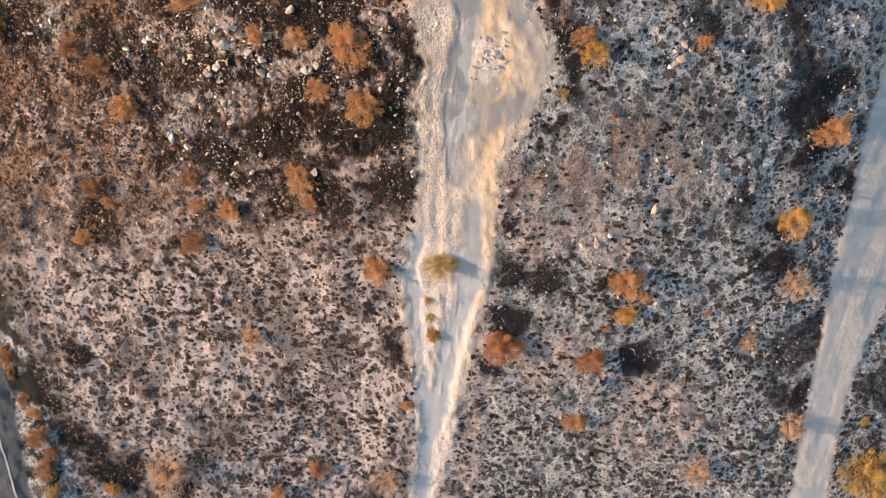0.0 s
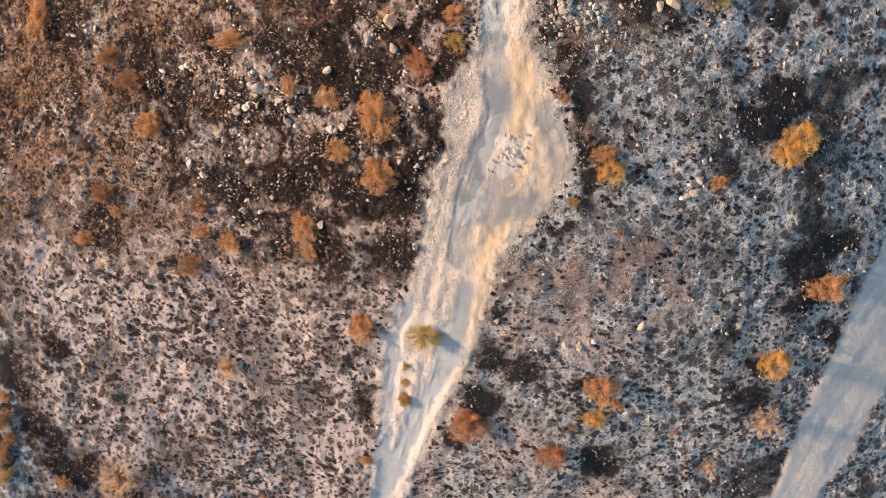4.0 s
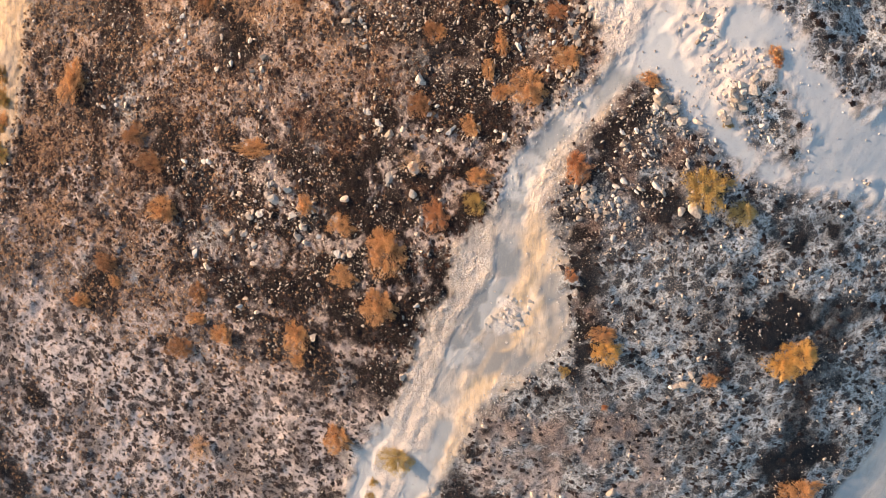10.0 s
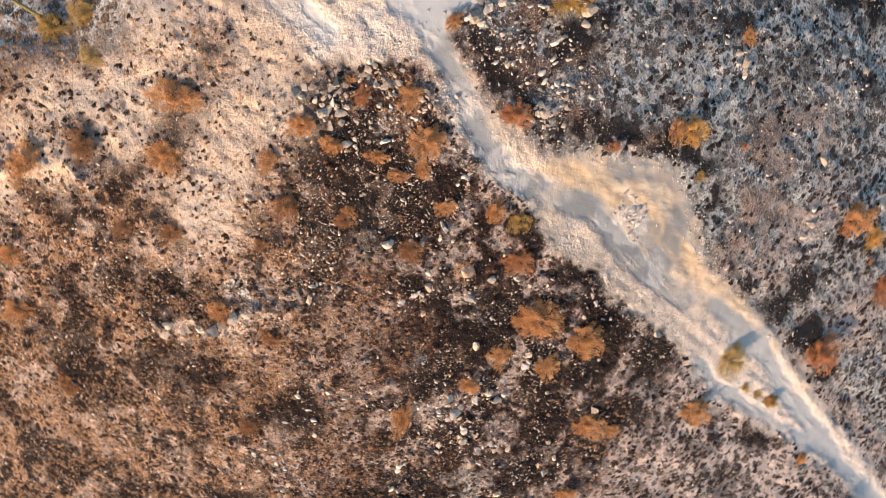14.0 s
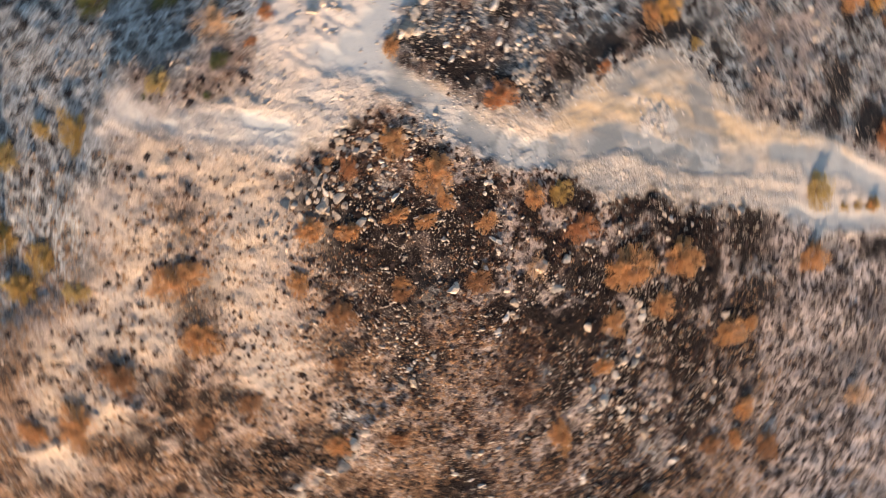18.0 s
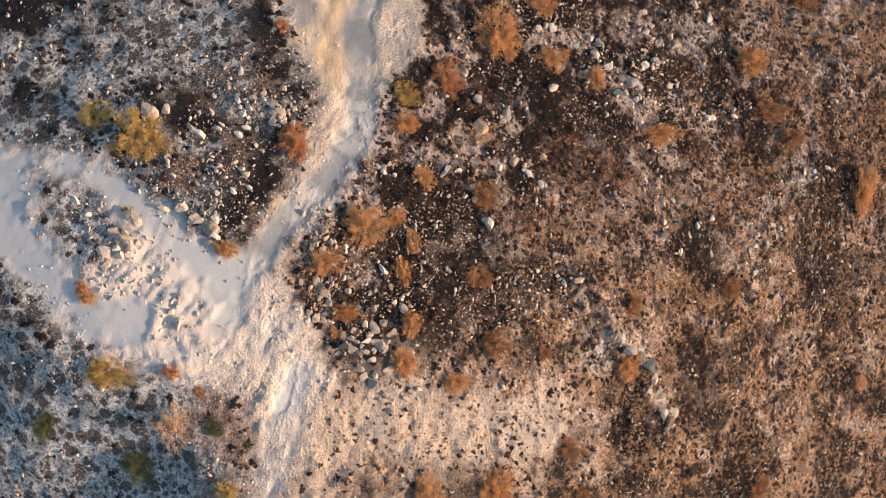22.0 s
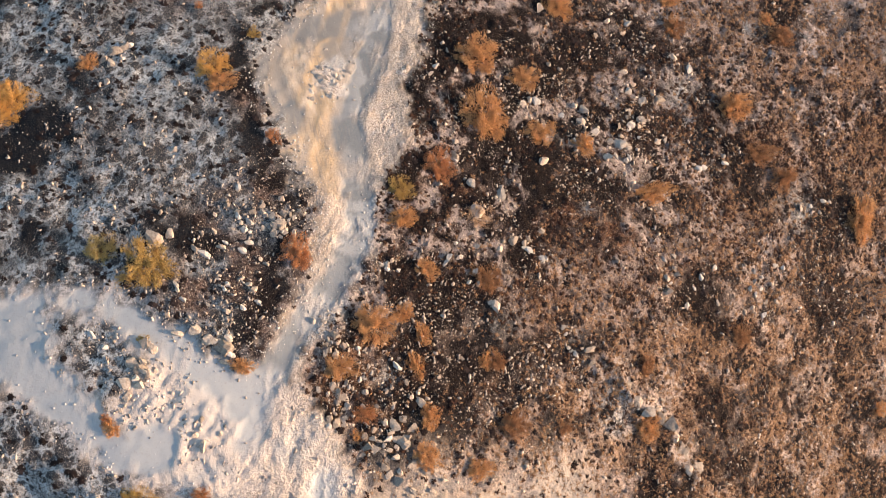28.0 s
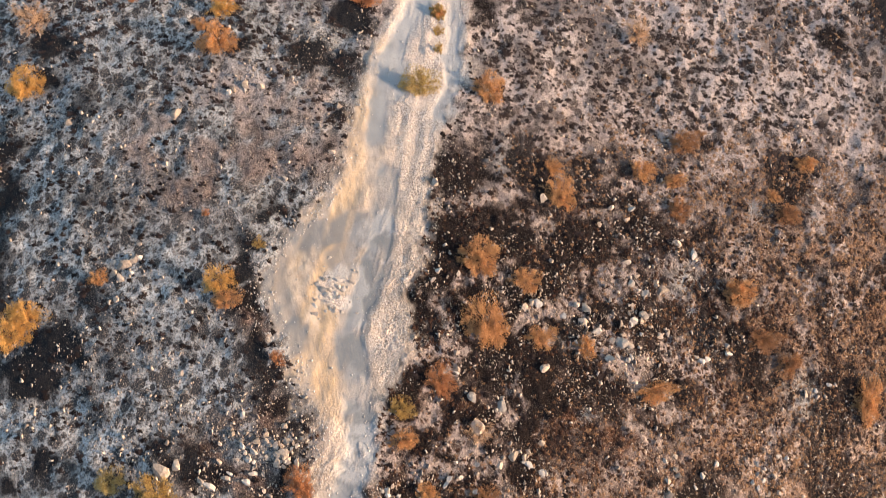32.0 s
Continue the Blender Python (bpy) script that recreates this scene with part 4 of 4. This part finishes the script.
def rock_mesh(seed, cuts=2):
    """A broken stone: a block with jittered corners and chipped faces, about 1 in half-width."""
    rng = np.random.default_rng(seed)
    bm = bmesh.new()
    bmesh.ops.create_cube(bm, size=1.5)
    if cuts:
        bmesh.ops.subdivide_edges(bm, edges=bm.edges[:], cuts=cuts, use_grid_fill=True)
    skew = np.eye(3) + rng.normal(0, 0.2, (3, 3))
    chips = [(v / np.linalg.norm(v), rng.uniform(0.38, 0.8)) for v in rng.normal(0, 1, (9, 3))]
    for v in bm.verts:
        p = np.array(v.co)
        ball = p / np.linalg.norm(p) * 0.95
        p = skew @ (p * 0.9 + ball * 0.1) + rng.normal(0, 0.05 if cuts else 0.16, 3)
        if cuts:
            for d, at in chips:
                over = p @ d - at
                if over > 0:
                    p = p - d * over
        v.co = p
    bmesh.ops.triangulate(bm, faces=bm.faces[:])
    me = bpy.data.meshes.new("rock")
    bm.to_mesh(me)
    bm.free()
    me.materials.append(M_ROCK)
    return me


def off_way(x, y):
    free = (inside(TRACK, x, y) < 0.0) & ((inside(PAD, x, y) < 0.0) | (inside(ISLAND, x, y) > 0)) & (inside(ROAD, x, y) < 0.0)
    return free & (x > np.interp(y, TAR_Y, VERGE_X) - 0.4)


def scatter(count, seed, keep):
    rng = np.random.default_rng(seed)
    xs, ys = [], []
    got = 0
    while got < count:
        x, y = rng.uniform(-46, 29, 20000), rng.uniform(-46, 38, 20000)
        ok = off_way(x, y) & (rng.uniform(0, 1, 20000) < keep(x, y) * (1 - 0.6 * np.minimum(1, 1.4 * blobs(SAND, x, y))))
        xs.append(x[ok]), ys.append(y[ok])
        got += ok.sum()
    return np.concatenate(xs)[:count], np.concatenate(ys)[:count], rng


BOULDERS = [
    (16.5, 8.1, 0.4),
    (16.1, 8.5, 0.35), (15.5, 7.7, 0.35), (17.0, 8.9, 0.4), (17.0, 9.6, 0.3), (15.8, 7.4, 0.3), (12.1, 8.7, 0.45), (12.8, 8.0, 0.4),
    (13.3, 7.4, 0.35), (14.5, 2.5, 0.5), (8.4, 3.3, 0.36), (8.8, 3.7, 0.28), (8.7, 2.9, 0.25), (8.1, 2.9, 0.2), (8.3, 3.8, 0.22), (-7.3, 16.7, 0.3), (-7.6, 17.6, 0.35), (-8.1, 18.4, 0.4),
    (-8.7, 19.0, 0.4), (-9.2, 19.6, 0.45), (-9.3, 20.5, 0.35), (-9.6, 21.5, 0.4), (-10.2, 22.6, 0.45), (-9.6, 22.3, 0.3),
]

# cream rocks in rows among the scrub, and single ones on the ash
OUTCROPS = [
    (-13.0, 2.3, 0.34), (-12.3, 2.5, 0.34), (-9.2, 1.6, 0.31), (-9.9, 2.4, 0.33), (-10.6, 3.2, 0.25), (-11.2, 3.5, 0.41), (-13.5, 1.2, 0.34), (-12.9, 0.4, 0.32), (-14.7, 1.3, 0.32), (-17.5, -0.2, 0.33), (-1.7, 5.3, 0.52), (-3.2, 4.7, 0.43), (-1.3, 2.0, 0.38), (-6.8, -0.2, 0.35), (-2.3, 7.6, 0.21), (-3.9, 8.0, 0.26), (-4.9, 7.2, 0.24), (-15.9, 6.1, 0.24), (-13.1, -0.9, 0.29), (-8.1, 1.0, 0.25), (-11.6, 3.8, 0.26), (-1.1, 7.1, 0.23),
]
ASH_ROCKS = [
    (14.9, -8.6, 0.32), (15.5, -8.4, 0.42), (16.1, -8.1, 0.3), (16.0, -6.6, 0.24), (13.0, -1.9, 0.23), (12.3, -5.6, 0.19), (18.4, -18.1, 0.29), (11.9, -16.9, 0.34), (7.5, -17.8, 0.35), (6.5, -17.5, 0.27), (5.9, -11.1, 0.23), (2.9, -12.1, 0.24), (14.6, -9.4, 0.19), (15.7, -7.7, 0.24),
]

# groups of broken rocks: middle, spread, count
GROUPS_A = [
    (-17.2, 14.1, 1.9, 14), (-18.6, 13.1, 1.1, 10), (-11.6, 11.9, 1.2, 14), (-4.2, 8.4, 0.7, 12), (-0.7, 7.3, 1.7, 20), (-10.5, 3.8, 1.2, 12),
    (-12.9, 2.5, 0.6, 5), (-13.9, 0.8, 1, 10), (-14.1, -4.2, 0.9, 8), (-3.2, 4.8, 0.5, 6), (-1.5, 2, 0.5, 6), (-4.9, 13.1, 0.7, 8),
    (5.1, 12, 0.8, 10), (7.3, 9.9, 1, 14), (7.9, 3, 0.8, 14), (12.4, 8.4, 1, 16), (11.7, 6.4, 2, 30), (10.4, 3.3, 2, 30),
    (10.2, 2.3, 1.4, 14), (3.9, 6.9, 0.8, 10), (-1.5, -3.7, 1.1, 12), (-22.3, 10, 2.2, 10), (-16.7, 5.8, 1, 10),
]
GROUPS_B = [
    (-6.8, -0.4, 0.8, 6), (7, 12, 0.8, 14), (5.7, 11.5, 0.7, 14), (5.8, 15.2, 0.7, 14), (7.9, 13.5, 0.6, 10), (4.5, 13.3, 0.8, 14),
    (7.4, 9.1, 0.6, 8), (-7.9, 17.5, 0.7, 8), (-17.3, 14.4, 1.5, 14), (-13.5, 13.1, 1.4, 12), (4.7, 17.6, 1.1, 14), (14.6, 7.2, 0.9, 12),
    (17.5, 6.9, 1.2, 5), (16.2, 8.7, 0.6, 14), (17.2, 10.2, 0.5, 8), (-12.5, 1.9, 1.1, 10), (-11.1, 3.4, 1.6, 16), (7.6, -17.8, 0.6, 6),
    (15.5, -8.7, 0.6, 5), (8.8, 3, 0.4, 8), (-5, 14, 1.2, 10), (-9.6, 21.6, 0.6, 8), (-8.6, 17.9, 0.5, 6), (13.6, 11.6, 1.6, 8),
]


def build_rocks():
    kinds = [rock_mesh(k) for k in range(7)]
    white = [kinds[k].copy() for k in range(3)]
    for me in white:
        me.materials[0] = M_WHITE
    pick = random.Random(17)
    slabs = [(pick.gauss(4.4, 0.65), pick.gauss(-4.0, 0.75), 0.07 + 0.2 * pick.random() ** 2) for _ in range(60)]
    slabs += [(pick.gauss(8.5, 0.45), pick.gauss(3.3, 0.45), pick.uniform(0.12, 0.32)) for _ in range(10)]
    slabs += [(pick.gauss(7.6, 0.4), pick.gauss(12.6, 0.5), pick.uniform(0.14, 0.30)) for _ in range(8)]
    slabs += [(pick.gauss(5.6, 1.1), pick.gauss(15.0, 0.9), pick.uniform(0.14, 0.36)) for _ in range(26)]
    for k, (bx, by, r) in enumerate(slabs):
        rock = new("flat_rock", white[k % 3] if by < 0 else kinds[k % 7])
        rock.matrix_basis = pose(bx, by, height_at(bx, by), pick.uniform(-12, 12), pick.uniform(-12, 12), pick.uniform(0, 360)) @ Matrix.Diagonal((r * 1.15, r * 0.9, r * 0.26, 1))
        tagged(rock, "flat whitish broken rock lying on bare dirt" if by < 6 else "flat grey broken rock among charred brush", "rock", "flat broken rocks")
    for k, (bx, by, r) in enumerate(BOULDERS):
        rock = new("boulder", kinds[k % 7])
        rock.matrix_basis = pose(bx, by, height_at(bx, by) + 0.05 * r, 0, 0, 53 * k) @ Matrix.Diagonal((r * 1.3, r, r * 0.5, 1))
        tagged(rock, "big pale granite boulder on bare dirt" if r > 0.45 else "pale angular boulder on bare dirt", "boulder", "boulders by the track")
    for k, (bx, by, r) in enumerate(OUTCROPS + ASH_ROCKS):
        rock = new("boulder", (white if k % 2 and k < len(OUTCROPS) else kinds)[k % 3])
        rock.matrix_basis = pose(bx, by, height_at(bx, by) + 0.05 * r, 0, 0, 71 * k) @ Matrix.Diagonal((r * 1.25, r * 0.95, r * 0.55, 1))
        tagged(rock, "cream granite boulder in a row among burnt scrub" if k < len(OUTCROPS) else "broad grey boulder of a broken ledge on ash" if r > 0.4 else "single pale boulder on ash-covered soil", "boulder", "boulders on the slope")
    pick = random.Random(29)
    for gx, gy, spread, count in GROUPS_A + GROUPS_B:
        lie = pick.uniform(0, 180)
        for k in range(count):
            bx, by, r = pick.gauss(gx, spread * 0.6), pick.gauss(gy, spread * 0.6), 0.07 + 0.19 * pick.random() ** 2
            mesh, tilt, long = kinds[pick.randrange(7)] if pick.random() < 0.6 else white[pick.randrange(3)], (pick.uniform(-18, 18), pick.uniform(-18, 18)), pick.uniform(1.1, 1.9)
            turn, thick = lie + pick.gauss(0, 25), pick.uniform(0.5, 0.8)
            if r < 0.115:
                continue
            rock = new("rock", mesh)
            rock.matrix_basis = pose(bx, by, height_at(bx, by) + 0.15 * r, *tilt, turn) @ Matrix.Diagonal((r * long, r * 0.8, r * thick, 1))
            tagged(rock, "broken cream rock in a heap on burnt soil" if r < 0.19 else "large angular cream rock in a heap", "rock", "heaped rocks on the slope")
    x, y, rng = scatter(70, 3, lambda a, b: blobs(ROCKY, a, b) ** 1.5)
    z = relief(x, y)
    for k in range(len(x)):
        r = 0.12 + 0.30 * rng.uniform(0, 1) ** 3.2
        rock = new("rock", kinds[k % 7])
        rock.matrix_basis = pose(x[k], y[k], z[k] + 0.15 * r, rng.uniform(-20, 20), rng.uniform(-20, 20), rng.uniform(0, 360)) @ Matrix.Diagonal((r * rng.uniform(0.9, 1.5), r, r * rng.uniform(0.5, 0.8), 1))
        tagged(rock, "pale weathered granite rock lying on burnt soil" if r < 0.3 else "large pale granite boulder half sunk in burnt soil", "rock", "rocks on the slope")


build_rocks()


def joined(name, shape_v, shape_f, x, y, z, size, turn, flat, tilt, mat, label, category):
    """Many small pieces of one shape as one mesh."""
    v = np.asarray(shape_v, float)
    c, s = np.cos(turn)[:, None], np.sin(turn)[:, None]
    vx, vy, vz = v[None, :, 0] * size[:, None], v[None, :, 1] * size[:, None] * flat[:, None], v[None, :, 2] * size[:, None] * tilt[:, None]
    p = np.stack([x[:, None] + vx * c - vy * s, y[:, None] + vx * s + vy * c, z[:, None] + vz], 2).reshape(-1, 3)
    nf, k = len(shape_f), len(shape_f[0])
    f = (np.asarray(shape_f)[None] + (np.arange(len(x)) * len(v))[:, None, None]).reshape(-1)
    me = bpy.data.meshes.new(name)
    me.vertices.add(len(p))
    me.vertices.foreach_set("co", p.astype(np.float32).ravel())
    me.loops.add(len(f))
    me.loops.foreach_set("vertex_index", f.astype(np.int32))
    me.polygons.add(nf * len(x))
    me.polygons.foreach_set("loop_start", np.arange(0, len(f), k, dtype=np.int32))
    me.update(calc_edges=True)
    me.materials.append(mat)
    return tagged(new(name, me), label, category, kind="stuff")


def tuft_shape(blades, seed, up=0.7, wide=0.45):
    rng = np.random.default_rng(seed)
    v, f = [], []
    for b in range(blades):
        a = 6.283 * b / blades + rng.uniform(-0.4, 0.4)
        w, r, h = rng.uniform(0.6, 1.2) * wide, rng.uniform(0.6, 1.15), rng.uniform(0.3, 1.0) * up
        i = len(v)
        v += [(0.15 * math.cos(a + 2.2), 0.15 * math.sin(a + 2.2), h * 0.9), (r * 0.7 * math.cos(a - w), r * 0.7 * math.sin(a - w), h * 0.5), (r * math.cos(a + w * 0.5), r * math.sin(a + w * 0.5), h * 0.35)]
        f.append((i, i + 1, i + 2))
    return v, f


def build_stuff():
    shapes = []
    for k in range(4):
        unit = rock_mesh(40 + k, 0)
        shapes.append(([tuple(v.co) for v in unit.vertices], [tuple(p.vertices) for p in unit.polygons]))
    sv, sf = shapes[0]
    for n, (count, lo, hi) in enumerate(((28000, 0.02, 0.065), (28000, 0.02, 0.065), (4200, 0.05, 0.16), (4200, 0.05, 0.16))):
        x, y, rng = scatter(count, 11 + n, lambda a, b: ((0.3 if n < 2 else 0.16) + 0.7 * blobs(ROCKY, a, b) ** 1.3) * (0.15 + soft_step(0.42, 0.62, layers(a, b, 1.5, 66, 4))) * (1 + 0.9 * brown(a, b) * soft_step(8, 14, b)))
        size = lo + (hi - lo) * rng.uniform(0, 1, count) ** 2.4
        joined("stones", *shapes[n], x, y, relief(x, y) + 0.1 * size, size, rng.uniform(0, 6.3, count), rng.uniform(0.4, 1.0, count), rng.uniform(0.35, 0.8, count), M_STONE, "scattered pale broken stones on the burnt slope", "stones")
    rng = np.random.default_rng(64)
    heaps = np.array([g for g in GROUPS_A + GROUPS_B for _ in range(2 * g[3])], float)
    x, y = heaps[:, 0] + rng.normal(0, 0.75, len(heaps)) * heaps[:, 2], heaps[:, 1] + rng.normal(0, 0.75, len(heaps)) * heaps[:, 2]
    size = rng.uniform(0.05, 0.11, len(x))
    joined("stones", *shapes[1], x, y, relief(x, y) + 0.1 * size, size, rng.uniform(0, 6.3, len(x)), rng.uniform(0.5, 0.9, len(x)), rng.uniform(0.5, 0.9, len(x)), M_STONE, "small broken cream stones round the rock heaps", "stones")
    rng = np.random.default_rng(91)
    x, y = rng.uniform(-16, 24, 220000), rng.uniform(-38, 24, 220000)
    deep = np.maximum(inside(TRACK, x, y), inside(PAD, x, y))
    spine = sorted(LANES_AND_SHADE[0][1:] + LANES_AND_SHADE[1], key=lambda q: q[1])
    west = (x < np.interp(y, [q[1] for q in spine], [q[0] for q in spine]) - 0.4 - 0.9 * rng.uniform(0, 1, 220000)) & (y < 9)
    ok = (deep > -0.8) & (rng.uniform(0, 1, 220000) < np.where(deep < 0.7, np.where(inside(PAD, x, y) > -0.8, 0.12, 0.4), np.where(west, 0.75 * soft_step(0.34, 0.56, layers(x, y, 0.9, 69, 4)), 0.02)))
    x, y = x[ok], y[ok]
    size = 0.015 + np.where(west[ok], 0.045, 0.07) * rng.uniform(0, 1, len(x)) ** 3.2
    joined("gravel", sv, sf, x, y, relief(x, y) + 0.1 * size, size, rng.uniform(0, 6.3, len(x)), rng.uniform(0.6, 1.0, len(x)), rng.uniform(0.5, 0.9, len(x)), M_GRAVEL, "loose pale gravel along the dirt track", "gravel")
    rng = np.random.default_rng(67)
    x, y = rng.uniform(6, 24, 7000), rng.uniform(3, 21, 7000)
    ok = (inside(PAD, x, y) > 0.2) & (np.min([from_line(q, x, y) for q in LANES_AND_SHADE], 0) > 1.0) & (inside(ISLAND, x, y) < -0.3) & (rng.uniform(0, 1, 7000) < soft_step(0.42, 0.62, layers(x, y, 1.4, 68, 4)))
    x, y = x[ok], y[ok]
    size = 0.03 + 0.12 * rng.uniform(0, 1, len(x)) ** 3
    joined("rubble", *shapes[2], x, y, relief(x, y) - 0.1 * size, size, rng.uniform(0, 6.3, len(x)), rng.uniform(0.5, 1.0, len(x)), rng.uniform(0.35, 0.7, len(x)), M_RUBBLE, "pale angular rubble strewn over the bare pad", "rubble")

    def dim(a, b):
        return (0.3 + 0.7 * soft_step(0.35, 0.65, layers(a, b, 4.0, 51))) * np.where(inside(BEYOND, a, b) > 0, 0.3, 1) * (1 - 0.85 * blobs([(6.5, 19, 3), (3.5, 20, 3), (1, 20.4, 2.5)], a, b)) * np.where(inside(ISLAND, a, b) > 0, 0.3, 1)

    def southern(a, b):
        return soft_step(-2, 5, -(b + 7) - 0.35 * (a + 14))
    lots = ((3800, M_TUFT, lambda a, b: dim(a, b) * (1 - 0.7 * southern(a, b)), 0.09, 0.23),
            (3000, M_DULL, lambda a, b: dim(a, b) * np.where(inside(BEYOND, a, b) > -1, 0.2, 1), 0.09, 0.21),
            (2400, M_DULL, lambda a, b: dim(a, b) * (0.12 + southern(a, b)), 0.16, 0.24),
            (4200, M_DULL, lambda a, b: dim(a, b) * (0.12 + southern(a, b)), 0.08, 0.16),
            (12000, M_SCRUB, lambda a, b: brown(a, b) * (1 - 0.6 * soft_step(9, 15, b)) * (1 - 0.75 * np.minimum(1, 1.3 * blobs(BLACKENED, a, b))) * (0.3 + 0.7 * soft_step(0.42, 0.6, layers(a, b, 2.4, 33, 3))), 0.06, 0.16))
    for n, (count, mat, where, low, more) in enumerate(lots):
        v, f = tuft_shape(7, 70 + n) if n == 4 else tuft_shape(16, 70 + n, 0.6, 0.4) if n < 2 else tuft_shape(22, 70 + n, 0.5, 0.3)
        x, y, rng = scatter(count, 21 + n, where)
        size = low + more * rng.uniform(0, 1, count) ** 1.4
        joined("burnt_tufts", v, f, x, y, relief(x, y) - 0.01, size, rng.uniform(0, 6.3, count), rng.uniform(0.7, 1.0, count), rng.uniform(0.3, 0.6, count) if n < 2 else rng.uniform(0.2, 0.42, count) if n < 4 else rng.uniform(0.8, 1.5, count), mat, "blackened stubs of burnt grass tufts and low brush", "burnt grass")
    for n in range(2):
        v, f = tuft_shape(7, 80 + n, 1.0, 0.28)
        count = 12000
        x, y, rng = scatter(count, 31 + n, lambda a, b: soft_step(-4, 3, np.interp(b, [-40, -22, -8, 0, 8, 16, 34], [-30, -20, -7, -3, 2, 7, 10]) - a) * (0.25 + 0.75 * soft_step(0.4, 0.6, layers(a, b, 2.5, 61))) * (1 - 0.75 * np.minimum(1, 1.3 * blobs(ROCKY, a, b))) * (1 - 0.6 * np.minimum(1, 1.3 * blobs(BLACKENED, a, b))) * (1 - 0.8 * southern(a, b)))
        size = 0.06 + 0.13 * rng.uniform(0, 1, count) ** 1.6
        joined("dry_grass", v, f, x, y, relief(x, y) - 0.01, size, rng.uniform(0, 6.3, count), np.ones(count), rng.uniform(0.5, 1.1, count), M_STRAW, "short dry brown and straw-coloured grass tufts", "dry grass")


build_stuff()


# ---- the roadside and the far slope ----
def strip(name, line, half, lift, mat, label, category, kind):
    """A flat band laid over the ground along a line."""
    pts = []
    for (ax, ay), (bx, by) in zip(line, line[1:]):
        n = max(2, int(math.hypot(bx - ax, by - ay) / 0.4))
        pts += [(ax + (bx - ax) * k / n, ay + (by - ay) * k / n) for k in range(n)]
    verts, faces = [], []
    for k, (px, py) in enumerate(pts):
        qx, qy = pts[min(k + 1, len(pts) - 1)]
        ox, oy = pts[max(k - 1, 0)]
        d = math.hypot(qx - ox, qy - oy)
        nx, ny = -(qy - oy) / d * half, (qx - ox) / d * half
        z = max(height_at(px + s * nx, py + s * ny) for s in (-1, 0, 1)) + lift
        verts += [(px + nx, py + ny, z), (px - nx, py - ny, z), (px + nx, py + ny, z - 0.06), (px - nx, py - ny, z - 0.06)]
        if k:
            i = 4 * k
            faces += [(i - 4, i - 3, i + 1, i), (i - 4, i, i + 2, i - 2), (i - 3, i - 1, i + 3, i + 1)]
    return tagged(new(name, mesh_from(name, verts, faces, mat)), label, category, kind=kind)


strip("edge_line", [(-50, -48), (-42.1, -20.6), (-41.5, -17), (-38.6, -2), (-37.1, 9), (-36.4, 15), (-34, 36)], 0.08, 0.012, M_PAINT, "worn white painted edge line on the paved road", "road marking", "structure")


def column_cactus(x, y, tall, arm):
    """A ribbed cactus column with one raised arm."""
    def column(path, radius, ribs=11):
        v, f = [], []
        for k, (px, py, pz) in enumerate(path):
            r = radius * (0.25 if k == len(path) - 1 else 0.75 if k == len(path) - 2 else 1.0)
            for s in range(2 * ribs):
                a = math.pi * s / ribs
                q = r * (1.0 if s % 2 else 0.82)
                v.append((px + q * math.cos(a), py + q * math.sin(a), pz))
        n = 2 * ribs
        for k in range(len(path) - 1):
            for s in range(n):
                f.append((k * n + s, k * n + (s + 1) % n, (k + 1) * n + (s + 1) % n, (k + 1) * n + s))
        f.append(tuple(range((len(path) - 1) * n, len(path) * n)))
        return v, f
    ob = new("column_cactus")
    ob.matrix_basis = pose(x, y, height_at(x, y) - 0.1)
    for name, path, r in (("column", [(0, 0, 0), (0, 0, tall * 0.3), (0.02, 0, tall * 0.7), (0.03, 0.02, tall - 0.12), (0.03, 0.02, tall)], 0.1),
                          ("arm", [(0.05, 0, tall * 0.45), (0.2, 0.03, tall * 0.5), (0.24, 0.04, tall * 0.62), (0.24, 0.04, tall * 0.78), (0.24, 0.04, tall * 0.8)], 0.07)):
        if name == "arm" and not arm:
            continue
        child = new(name, mesh_from(name, *column(path, r), M_SAGE))
        child.parent = ob
    return tagged(ob, "tall slender yellow-green cactus column on grey soil", "cactus", "cacti on the far slope")


for spot in ((8.8, 31.7, 3.4, True), (6.3, 32.3, 3.0, False), (14.5, 30.5, 2.6, False)):
    column_cactus(*spot)
